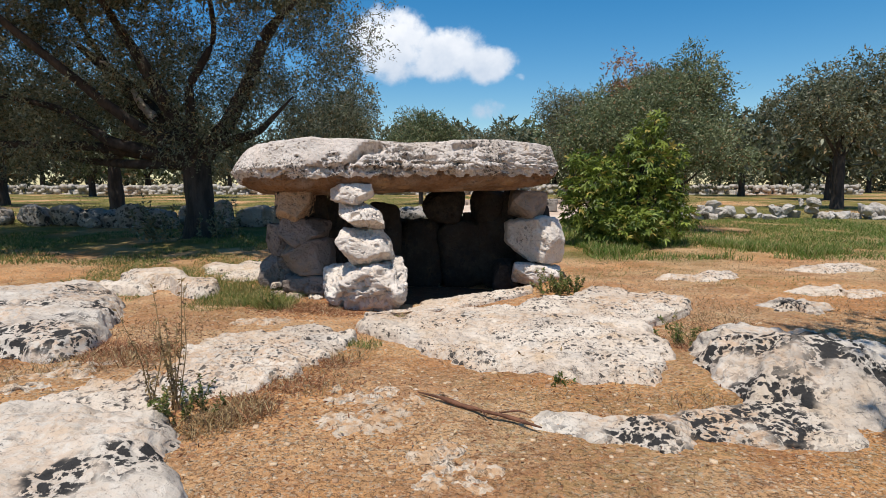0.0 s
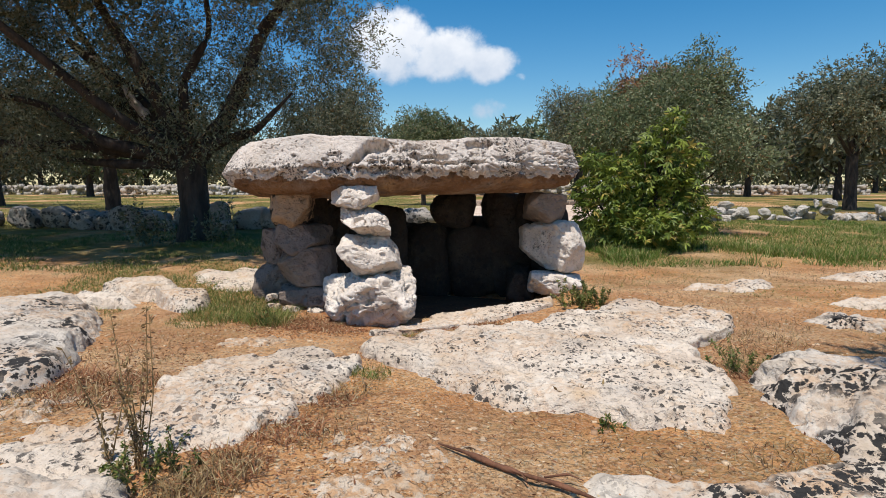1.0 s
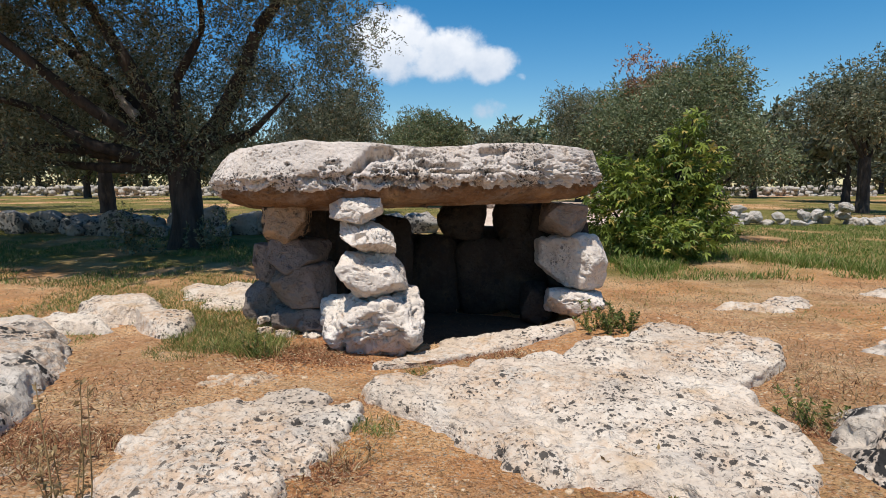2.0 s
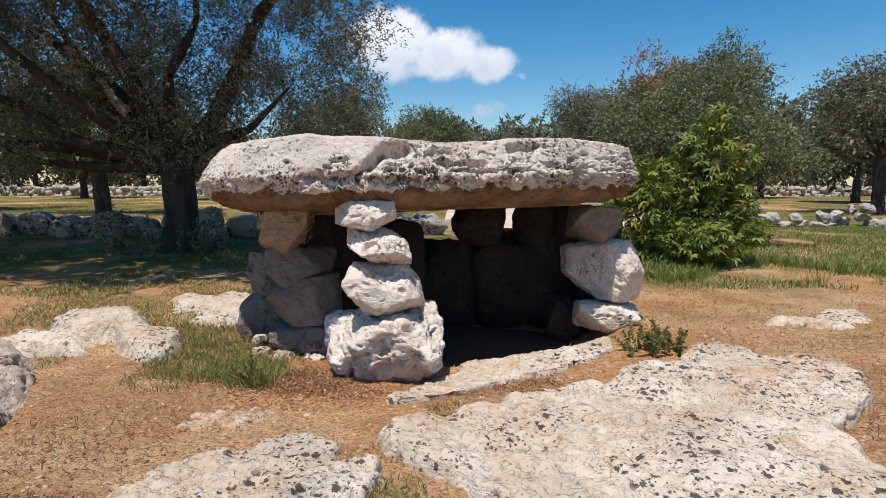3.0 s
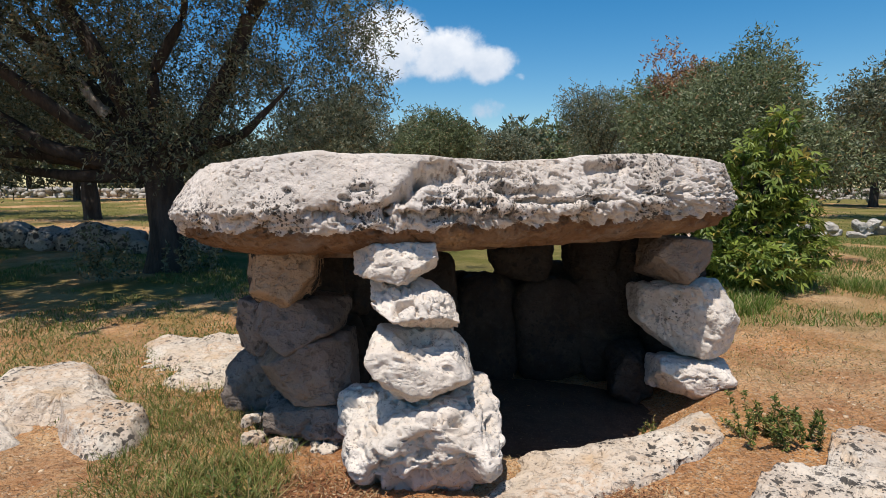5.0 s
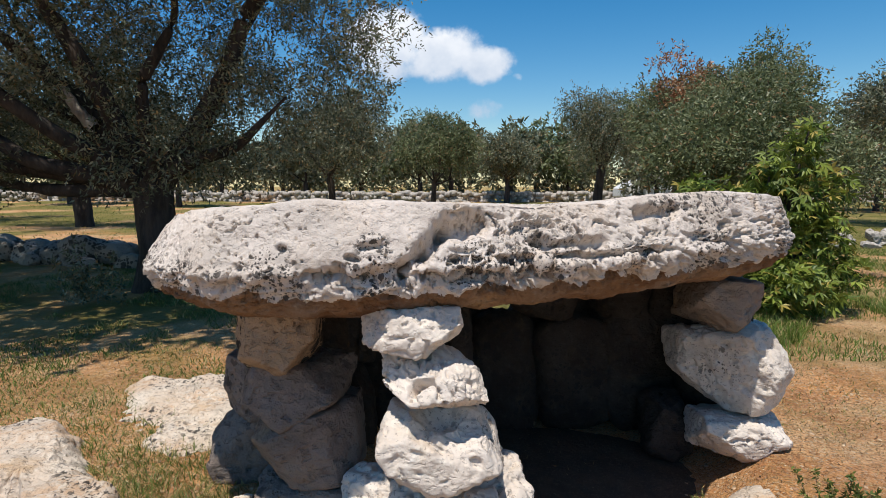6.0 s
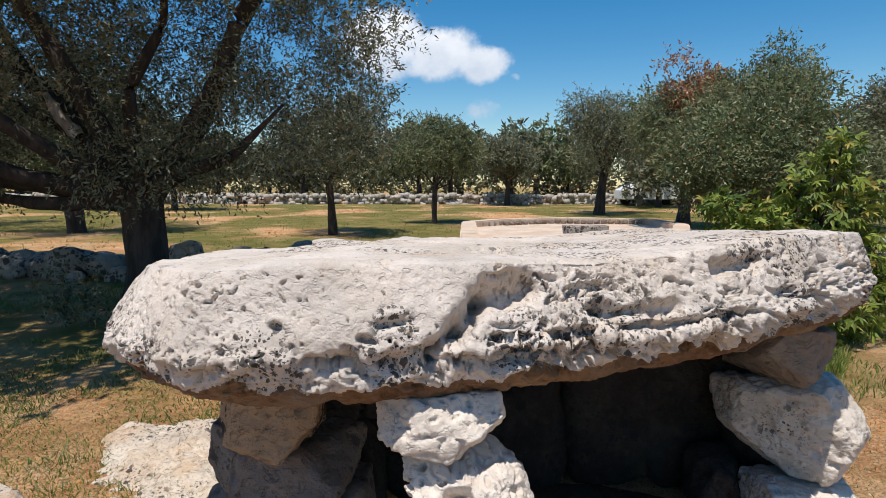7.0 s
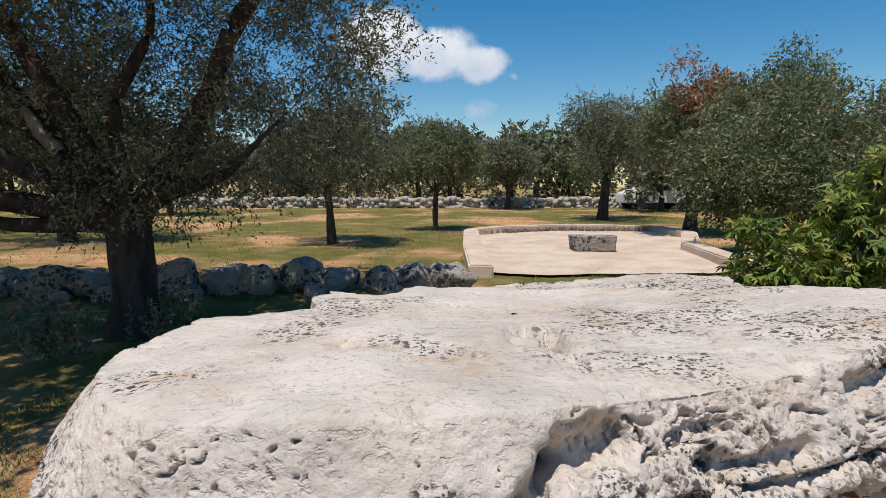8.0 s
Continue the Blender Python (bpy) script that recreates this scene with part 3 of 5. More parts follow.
outcrop([(-2.95, 5.2), (-2.72, 5.5), (-2.36, 5.32), (-2.02, 4.95), (-1.80, 4.62), (-1.80, 4.36), (-2.05, 4.36), (-2.2, 4.66), (-2.5, 4.7), (-2.8, 4.9)], 0.12, 9, M_OUTCROP, "knobbly white limestone lump with rounded edges", rough=0.7, edge=0.14, steps=220, rings=60)
outcrop([(-2.95, 4.95), (-2.6, 4.95), (-2.3, 4.7), (-2.25, 4.45), (-2.6, 4.35), (-3.0, 4.5)], 0.075, 10, M_OUTCROP, PALE, edge=0.18)
outcrop([(-2.5, 5.5), (-2.62, 6.3), (-2.05, 6.4), (-1.5, 6.1), (-1.5, 5.35), (-1.75, 5.1), (-2.1, 5.2)], 0.045, 11, M_OUTCROP, PALE, edge=0.25)
outcrop([(-1.4, 3.42), (-1.32, 3.72), (-1.12, 3.84), (-0.92, 3.72), (-1.0, 3.5)], 0.02, 12, M_THIN, "thin limestone patch showing through soil", edge=0.2, sink=0.025, rough=1.2, grit=0.012)
outcrop([(-0.56, 3.36), (-0.37, 3.55), (-0.1, 3.68), (0.1, 3.84), (0.36, 4.1), (0.57, 4.12), (0.74, 4.32), (1.0, 4.36), (1.2, 4.66), (1.36, 4.6), (1.6, 4.4), (1.78, 4.15), (1.62, 3.8), (1.32, 3.5), (1.2, 3.1), (1.1, 2.7),
         (0.95, 2.26), (0.8, 2.28), (0.62, 2.42), (0.44, 2.5), (0.24, 2.5), (0.04, 2.63), (-0.25, 2.98)], 0.065, 13, M_OUTCROP,
        "broad pale limestone pavement with dark lichen spots", steps=460, rings=110, edge=0.075, dome=0.25, jag=0.12, grit=0.007)
outcrop([(-0.60, 3.82), (-0.36, 4.30), (-0.2, 4.62), (0.02, 4.76), (0.41, 4.92), (0.78, 4.98), (0.74, 4.56), (0.5, 4.42), (0.40, 4.30), (0.26, 4.24), (0.04, 4.18), (-0.13, 4.08), (-0.25, 3.9), (-0.54, 3.74)], 0.035, 17, M_OUTCROP,
        "pale worn limestone threshold strip before the chamber", dome=0.1, rough=0.7, edge=0.06, sink=0.1, steps=260, rings=50)
outcrop([(1.27, 2.95), (1.45, 3.25), (1.85, 3.15), (2.1, 2.6), (2.05, 2.1), (1.7, 1.85), (1.35, 1.85), (1.1, 2.08), (1.12, 2.5)], 0.17, 19, M_BLACKROCK,
        "grey and white limestone boulder mottled black with lichen", edge=0.32, rough=1.2, steps=260, rings=64)
outcrop([(1.3, 2.2), (1.07, 2.1), (0.84, 2.0), (0.58, 1.95), (0.44, 2.0), (0.25, 2.1), (0.17, 2.06), (0.28, 1.88), (0.51, 1.75), (0.64, 1.64), (0.785, 1.70), (0.95, 1.72), (1.3, 1.66), (1.5, 1.85)], 0.03, 21, M_CRUST,
        "low limestone ledge spotted with black lichen", edge=0.1, steps=300, rings=60, grit=0.008)
for patch_, seed_ in (([(-0.50, 2.30), (-0.22, 2.38), (0.0, 2.16), (-0.06, 1.86), (-0.26, 1.72), (-0.5, 1.80)], 23), ([(-0.2, 1.82), (0.02, 1.86), (0.24, 1.63), (0.14, 1.40), (-0.14, 1.46)], 27), ([(-0.12, 2.28), (0.06, 2.3), (0.12, 2.12), (-0.04, 2.06)], 25),
                      ([(-2.0, 2.3), (-1.75, 2.66), (-1.42, 2.64), (-1.45, 2.36)], 37), ([(-1.72, 2.06), (-1.9, 2.3), (-1.7, 2.42), (-1.55, 2.25)], 38)):
    outcrop(patch_, 0.014, seed_, M_THIN, "thin limestone patch showing through soil", edge=0.22, sink=0.02, rough=1.3, grit=0.014, steps=140, rings=40)
outcrop([(1.75, 5.22), (2.0, 5.36), (2.4, 5.42), (2.7, 5.7), (3.0, 5.62), (2.75, 5.2), (2.4, 4.98), (2.07, 5.04), (1.9, 5.12)], 0.04, 29, M_OUTCROP, PALE, edge=0.2)
outcrop([(2.15, 4.17), (2.66, 4.4), (2.85, 3.95), (2.5, 3.7), (2.25, 3.9)], 0.05, 31, M_BLACKROCK, "flat limestone outcrop dark with lichen on its edge", edge=0.2)
outcrop([(2.6, 4.7), (3.34, 4.9), (3.7, 4.6), (3.4, 4.25), (2.94, 4.4)], 0.04, 33, M_OUTCROP, PALE, edge=0.2)
outcrop([(3.3, 5.9), (4.3, 6.2), (4.6, 5.8), (3.7, 5.5)], 0.05, 35, M_OUTCROP, PALE, edge=0.2)


# ---------------------------------------------------------------- the dolmen
def capstone_mesh():
    """The cover slab: worn top, sloping pitted sides with an overhanging lip, ochre underside darkened for shade."""
    plan = [(-1.27, 4.36), (-1.49, 4.55), (-1.62, 4.75), (-1.68, 4.92), (-1.68, 5.2), (-1.60, 5.52), (-1.42, 5.62), (-1.23, 5.58), (-1.25, 5.80), (-1.20, 5.96), (-1.02, 5.86), (-0.92, 6.05), (-0.62, 6.2),
            (-0.1, 6.42), (0.42, 6.38), (0.58, 6.1), (0.48, 5.72), (0.66, 5.76), (0.88, 5.76), (1.0, 5.55), (0.95, 5.2), (0.60, 4.93), (0.13, 4.64), (-0.45, 4.43), (-0.8, 4.33), (-1.08, 4.33)]
    steps, nt_, ns, nb = 1200, 48, 116, 8
    c, th0, r0 = plan_radius(plan, 1440, 2, 0.012, soft=1, blur=150)
    # closer columns along the front
    fine_th = np.linspace(-math.pi, math.pi, 4000)
    want = np.cumsum(0.6 + 1.6 * np.exp(-((fine_th + 1.7) / 0.95) ** 4))
    th = np.interp(np.linspace(want[0], want[-1], steps, endpoint=False), want, fine_th)
    r = np.interp(th, th0, r0, period=2 * math.pi)
    blunt = np.exp(-((np.abs(th) - math.pi) / 0.6) ** 2)
    steep = np.exp(-((th - 0.05) / 0.42) ** 2)
    # the far corner is broken off in steep notches
    back = np.exp(-((th - 2.55) / 0.55) ** 4)
    r = r + back * (0.05 + 0.035 * np.abs(np.sin(9.5 * th + 0.8)) + 0.015 * np.sin(31 * th) - 0.02)
    co, si = np.cos(th), np.sin(th)
    # side profile: distance outwards from the top edge, drop below it
    prof_d = np.array([0.0, 0.026, 0.056, 0.088, 0.100, 0.070, 0.045, -0.01, -0.13, -0.30])
    prof_z = np.array([-0.004, -0.045, -0.10, -0.155, -0.195, -0.235, -0.28, -0.33, -0.365, -0.385])
    k = np.linspace(0, len(prof_d) - 1, ns)
    pd, pz = np.interp(k, np.arange(len(prof_d)), prof_d), np.interp(k, np.arange(len(prof_d)), prof_z)
    rows_x, rows_y, rows_z = [], [], []
    crest = 1.215 + 0.02 * np.cos(th - 0.3) - 0.035 * blunt

    def top_z(x, y):
        """The worn top falls away from the front and rises to the one end."""
        return 1.207 - 0.055 * (y - 4.4) - 0.032 * smooth(-0.9, -1.6, x) + 0.055 * smooth(-0.3, 0.6, x)
    rim = top_z(c[0] + r * co, c[1] + r * si) + 0.02 * back * (0.6 + np.sin(9.5 * th + 2.0))
    for q in np.linspace(0.003, 1, nt_, endpoint=False) ** 0.8:
        x, y = c[0] + q * r * co, c[1] + q * r * si
        rows_x.append(x); rows_y.append(y)
        rows_z.append(top_z(x, y) + 0.02 * back * q ** 6 * (0.6 + np.sin(9.5 * th + 2.0)) - 0.008 * (1 - np.clip((1 - q) * r / 0.07, 0, 1)) ** 2)
    for d, z in zip(pd, pz):
        d = d * (1 + 0.2 * blunt * (1 - back) - 0.45 * steep - 0.85 * back) if d > 0 else d
        low = min(1.0, -z / 0.26)
        rows_x.append(c[0] + (r + d) * co); rows_y.append(c[1] + (r + d) * si); rows_z.append(rim * (1 - low) + (crest - 0.01) * low + z)
    for q in np.linspace(1, 0.003, nb):
        rr = (r - 0.30) * q
        rows_x.append(c[0] + rr * co); rows_y.append(c[1] + rr * si); rows_z.append((crest - 0.41) * q + 0.80 * (1 - q))
    v = np.stack([np.array(rows_x).ravel(), np.array(rows_y).ravel(), np.array(rows_z).ravel()], 1)
    rows = nt_ + ns + nb
    f = ring_faces(rows, steps)
    row = np.repeat(np.arange(rows), steps)
    side = smooth(nt_ - 11, nt_ + 7, row) * (1 - smooth(nt_ + ns * 0.66, nt_ + ns * 0.80, row))
    top = 1 - smooth(nt_ - 6, nt_ + 5, row)

    def groove(a, b, wide, wob=0.02):
        """1 along a line across the front face (x, z), 0 away from it."""
        a, b = np.array(a), np.array(b)
        p = np.stack([v[:, 0], v[:, 2]], 1)
        t = np.clip(((p - a) @ (b - a)) / ((b - a) @ (b - a)), 0, 1)
        d = np.linalg.norm(p - (a + t[:, None] * (b - a)), axis=1) + wob * fbm(v * 16, 2)
        return np.exp(-(np.abs(d) / wide) ** 3) * (v[:, 1] < 5.1)

    def soft_normals():
        q = vertex_normals(v, f).reshape(rows, steps, 3)
        for _ in range(4):
            q = (q + np.roll(q, 2, 1) + np.roll(q, -2, 1) + np.concatenate([q[:1], q[:-1]]) + np.concatenate([q[1:], q[-1:]])) / 5
        q = q.reshape(-1, 3)
        return q / np.maximum(np.linalg.norm(q, axis=1), 1e-9)[:, None]

    # broad form: gentle swells, the slanting cleft, the undercut band along the foot
    n = soft_normals()
    amp = 0.026 * fbm(v * np.array([1.5, 1.5, 2.4]), 3) * (0.4 + 0.6 * side) + 0.012 * fbm(v * 5.0, 3) + 0.012 * (np.abs(perlin(v * np.array([3.0, 3.0, 6.0]) + 1.7)) - 0.2) * side
    for a, b, wide, deep in (((-0.47, 1.150), (-0.58, 1.130), 0.034, 0.09), ((-0.58, 1.13), (-0.66, 1.06), 0.028, 0.07), ((-0.66, 1.06), (-0.71, 1.00), 0.026, 0.06), ((-0.71, 0.995), (-0.98, 0.985), 0.025, 0.07),
                             ((-0.66, 0.985), (-0.25, 0.985), 0.020, 0.05), ((-0.30, 1.08), (-0.05, 1.075), 0.016, 0.05), ((-0.40, 1.025), (0.20, 1.03), 0.014, 0.04), ((0.10, 1.165), (0.25, 1.172), 0.020, 0.045),
                             ((0.54, 1.185), (0.60, 1.12), 0.012, 0.025), ((-1.085, 1.075), (-1.065, 1.073), 0.009, 0.04), ((-0.84, 1.075), (-0.78, 1.085), 0.010, 0.03)):
        amp -= deep * groove(a, b, wide)
    v = v + n * amp[:, None]
    lip = np.exp(-((row - nt_ - ns * 0.56) / (ns * 0.10)) ** 2)
    v[:, 2] += lip * (0.022 * perlin(v * np.array([6, 6, 1]) + 2.2) + 0.018 * perlin(v * np.array([17, 17, 1]) + 6.1) + 0.008 * perlin(v * np.array([38, 38, 1])))
    # solution pits: sharp-rimmed holes of three sizes, crowded low down and past the cleft
    n = soft_normals()
    x, z = v[:, 0], v[:, 2]
    low = smooth(1.10, 0.98, z + 0.06 * perlin(v * 3))
    past = smooth(-0.64, -0.46, x) * smooth(1.21, 1.14, z)
    crowd = np.clip(0.30 + 0.36 * past + 0.55 * low + 0.75 * fbm(v * np.array([2.6, 2.6, 5.0]) + 3.3, 2), 0.0, 1.0)
    wv = warped(warped(v, 6.0, 0.05), 19.0, 0.02)

    def holes(scale, seed, first, last):
        level = first - (first - last) * crowd
        return smooth(level, level + 0.10, fbm(wv * np.array(scale) + seed, 3, 0.6))
    deep = 0.034 * holes((7, 7, 17), 5.0, 0.66, 0.28) + 0.026 * holes((17, 17, 36), 9.0, 0.58, 0.19) + 0.014 * holes((44, 44, 70), 2.0, 0.52, 0.16)
    deep = np.maximum(deep, 0.030 * past * smooth(0.24, 0.36, fbm(wv * np.array([4.5, 4.5, 25]) + 14, 3, 0.6)))
    keep_ = 1 - 0.6 * smooth(nt_ + ns * 0.56, nt_ + ns * 0.68, row)
    foot = smooth(nt_ + ns * 0.36, nt_ + ns * 0.46, row) * (1 - smooth(nt_ + ns * 0.64, nt_ + ns * 0.74, row))
    band = smooth(nt_ + ns * 0.60, nt_ + ns * 0.72, row) * (1 - smooth(nt_ + ns * 0.95, nt_ + ns, row))
    flatpit = 0.030 * smooth(0.40, 0.50, fbm(wv * np.array([5, 9, 7]) + 21, 3)) + 0.014 * smooth(0.38, 0.48, fbm(wv * np.array([14, 19, 14]) + 4, 3)) * smooth(-0.1, 0.3, perlin(v * 2.2 + 5.5))
    amp = 0.0045 * fbm(v * 26, 3) + side * (0.007 * crowd * fbm(v * np.array([30, 30, 42]), 3) - deep * keep_) + band * (0.02 * fbm(v * 9, 4) - 0.012 * smooth(0.2, 0.3, perlin(wv * 24)))
    amp += foot * (0.030 * fbm(wv * np.array([13, 13, 22]) + 6, 3) + 0.010)
    amp -= top * (flatpit + 0.010 * smooth(0.1, 0.5, perlin(v * np.array([2.5, 3.5, 2.0]) + 8)))
    v = v + n * amp[:, None]
    me = mesh_from("capstone", v, f, M_SLAB)
    me.materials.append(M_UNDER_SHADE)
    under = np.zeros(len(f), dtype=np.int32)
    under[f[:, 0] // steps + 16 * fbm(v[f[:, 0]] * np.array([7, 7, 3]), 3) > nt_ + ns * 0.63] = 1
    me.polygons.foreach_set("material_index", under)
    return me


dolmen = group_at("dolmen", (0, 0, 0), "small limestone dolmen, a pitted slab on stacked rough stones", "dolmen")
child("capstone", capstone_mesh(), dolmen, "thick pitted pale limestone cover slab with ochre underside")


def support(place, size, seed, mat=None, turn=0.0, tilt=(0, 0), n=44, label="", **kw):
    v, f = stone_shape(size, seed, n=n, turn=turn, **kw)
    ob = child("support_stone", mesh_from("support_stone", v, f, mat or M_PILLAR), dolmen, label)
    ob.location = place
    ob.rotation_euler = (radians(tilt[0]), radians(tilt[1]), 0)
    return ob


WHITE = "rough sunlit white-grey limestone block"
# front pillar of four blocks
support((-0.695, 4.45, 0.795), (0.33, 0.34, 0.17), 118, tilt=(0, -5), label=WHITE, n=50, pits=0.7, power=34, cuts=8, jit=0.16,
        facets=((-0.55, -0.2, -0.8, 0.95), (0.75, -0.5, -0.45, 0.98), (-0.75, -0.6, 0.2, 0.98), (0.3, -0.9, 0.35, 0.95)))
support((-0.615, 4.42, 0.625), (0.385, 0.36, 0.225), 216, tilt=(4, 9), label=WHITE, n=50, lump=0.065, pits=1.4, power=24, cuts=8, jit=0.14,
        facets=((-0.7, -0.2, -0.65, 0.92), (0.8, -0.3, 0.5, 0.95), (0.4, -0.75, -0.5, 0.95), (-0.5, -0.8, 0.3, 1.0)))
support((-0.605, 4.40, 0.40), (0.465, 0.40, 0.285), 317, tilt=(4, 6), label=WHITE, n=54, power=28, cuts=6, pits=0.5, jit=0.08,
        facets=((-0.85, -0.1, -0.5, 0.85), (0.85, -0.1, 0.5, 0.88), (0.15, -0.95, 0.25, 0.9), (-0.4, -0.6, -0.7, 1.0), (0.5, -0.7, -0.5, 1.02)), hollows=((0.1, -0.35, 1.0, 0.5, 0.22),))
support((-0.59, 4.43, 0.07), (0.72, 0.52, 0.46), 174, cuts=10, power=14, jit=0.10, label="large broken white limestone base block", n=64, lump=0.09, pits=1.6,
        facets=((-0.75, -0.3, -0.6, 1.12), (0.75, -0.3, -0.6, 1.1), (-0.6, -0.5, 0.6, 1.05), (0.65, -0.45, 0.6, 1.05)), hollows=((0.2, -1.0, 0.15, 0.46, 0.12), (-0.3, -1.0, -0.5, 0.32, 0.10), (0.3, -1.0, -0.65, 0.4, 0.12), (-0.65, -0.9, 0.1, 0.2, 0.05)))
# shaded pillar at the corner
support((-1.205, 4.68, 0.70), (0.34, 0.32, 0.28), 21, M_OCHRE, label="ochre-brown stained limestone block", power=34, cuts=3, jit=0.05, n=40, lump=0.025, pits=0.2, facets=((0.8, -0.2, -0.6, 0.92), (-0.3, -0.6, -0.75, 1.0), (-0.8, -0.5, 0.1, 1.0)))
support((-1.175, 4.76, 0.475), (0.44, 0.40, 0.27), 22, M_GREY_SHADE, n=36, tilt=(0, 3), lump=0.03, pits=0.2, power=30, cuts=4, jit=0.06, facets=((-0.75, -0.2, -0.65, 0.82), (0.7, -0.3, -0.65, 0.9), (0.8, -0.3, 0.5, 0.98), (0.05, -0.95, 0.2, 0.95)))
support((-1.12, 4.77, 0.27), (0.42, 0.40, 0.31), 23, M_GREY_SHADE, n=36, tilt=(0, -4), lump=0.03, pits=0.2, power=32, cuts=4, jit=0.05, facets=((-0.75, -0.5, -0.3, 0.95), (0.8, -0.5, 0.1, 1.0), (-0.6, -0.3, 0.75, 1.0)))
support((-1.12, 4.76, 0.06), (0.42, 0.40, 0.18), 24, M_GREY_SHADE, n=28, power=24, cuts=6)
support((-1.39, 5.06, 0.40), (0.34, 0.32, 0.30), 25, M_GREY_SHADE, n=28, power=24, cuts=6)
support((-1.43, 5.12, 0.13), (0.36, 0.40, 0.34), 26, M_GREY_SHADE, n=28, power=24, cuts=6)
support((-1.15, 5.08, 0.62), (0.30, 0.30, 0.40), 27, M_INNER_SHADE, n=20)
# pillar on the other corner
support((0.79, 5.40, 0.68), (0.34, 0.38, 0.28), 31, M_GREY_SHADE, n=36, tilt=(0, 6), lump=0.04, pits=0.3, power=32, cuts=4, jit=0.06, facets=((-0.6, -0.3, -0.75, 0.85), (0.75, -0.4, -0.5, 0.95), (0.5, -0.85, 0.0, 1.0)))
support((0.865, 5.40, 0.37), (0.60, 0.58, 0.45), 139, M_PILLAR, cuts=5, power=26, label=WHITE, n=54, tilt=(0, 4), pits=0.5, jit=0.06,
        facets=((-0.60, -0.78, -0.12, 0.56), (-0.75, -0.2, -0.6, 0.85), (0.85, -0.25, 0.45, 0.92), (0.55, -0.7, -0.4, 0.98), (0.3, -0.85, 0.3, 0.92), (-0.5, -0.3, 0.8, 1.0)), hollows=((0.3, -1.0, -0.1, 0.2, 0.05),))
support((0.87, 5.33, 0.035), (0.48, 0.48, 0.27), 133, M_PILLAR, cuts=6, power=20, label=WHITE, n=44, pits=0.9, jit=0.1, facets=((-0.7, -0.5, -0.5, 0.85), (0.7, -0.4, 0.5, 1.0), (0.5, -0.6, -0.6, 0.95)))
support((0.60, 5.55, -0.02), (0.26, 0.30, 0.34), 34, M_INNER_SHADE, n=20)
# chamber sides and back, the chamber's gloom painted into their base colour
support((-1.08, 5.42, 0.08), (0.36, 0.40, 0.66), 41, M_INNER_SHADE, n=20)
support((-0.90, 5.72, 0.26), (0.34, 0.34, 1.06), 42, M_INNER_SHADE, n=20)
support((-0.60, 5.86, 0.20), (0.38, 0.36, 1.04), 43, M_INNER_SHADE, n=24, power=8)
support((-0.24, 6.0, 0.16), (0.52, 0.40, 0.80), 44, M_INNER_SHADE, n=28, power=4, cuts=8)
support((0.20, 6.0, 0.19), (0.56, 0.40, 0.84), 46, M_INNER_SHADE, n=28, power=4, cuts=8)
support((0.60, 5.95, 0.20), (0.54, 0.40, 0.84), 48, M_INNER_SHADE, n=28, power=4, cuts=8)
support((-0.02, 5.97, 0.65), (0.50, 0.34, 0.36), 45, M_INNER_SHADE, n=28, power=5, cuts=6, jit=0.2)
support((0.46, 5.94, 0.64), (0.42, 0.34, 0.38), 47, M_INNER_SHADE, n=28, power=5, cuts=6, jit=0.2)
support((0.74, 5.84, 0.62), (0.30, 0.34, 0.42), 57, M_INNER_SHADE, n=24)
support((0.86, 5.68, 0.28), (0.34, 0.40, 1.06), 49, M_INNER_SHADE, n=20)
support((0.0, 6.2, 0.12), (0.50, 0.30, 0.92), 50, M_INNER_SHADE, n=20)
support((-0.42, 6.12, 0.12), (0.46, 0.30, 0.84), 51, M_INNER_SHADE, n=20)
support((-0.80, 5.95, 0.2), (0.40, 0.30, 1.0), 52, M_INNER_SHADE, n=20)
support((0.44, 6.12, 0.12), (0.50, 0.28, 0.94), 53, M_INNER_SHADE, n=20)
support((-1.02, 5.55, 0.55), (0.26, 0.3, 0.46), 54, M_INNER_SHADE, n=20)
# Added sheet over the soil, its dark colour standing for chamber shade.
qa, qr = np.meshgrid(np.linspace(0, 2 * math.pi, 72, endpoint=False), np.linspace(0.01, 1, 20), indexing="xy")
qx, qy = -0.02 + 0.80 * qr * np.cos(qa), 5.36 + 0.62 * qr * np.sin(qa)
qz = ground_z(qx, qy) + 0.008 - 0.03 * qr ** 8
thing("chamber_floor_shade", mesh_from("chamber_floor_shade", np.stack([qx.ravel(), qy.ravel(), qz.ravel()], 1), ring_faces(20, 72)[:, ::-1], M_FLOOR_SHADE), "added dark sheet on the chamber floor that carries the chamber's shade", "floor", kind="structure")
# chocks under the shaded pillar and in the chamber
for i, (x, y, z, s) in enumerate([(-1.34, 4.62, -0.02, 0.10), (-1.20, 4.57, -0.045, 0.13), (-1.02, 4.58, -0.05, 0.12), (-1.36, 4.68, 0.05, 0.08)]):
    support((x, y, z), (s * 1.2, s, s * 0.75), 60 + i, M_OUTCROP, n=16, label="small wedged limestone chock")


# Added stone: its ochre colour stands for a sunlit spot deep inside.
support((-0.10, 5.92, -0.17), (0.13, 0.1, 0.1), 68, M_OCHRE, n=16, label="small added stone coloured as the sunlit spot in the chamber")


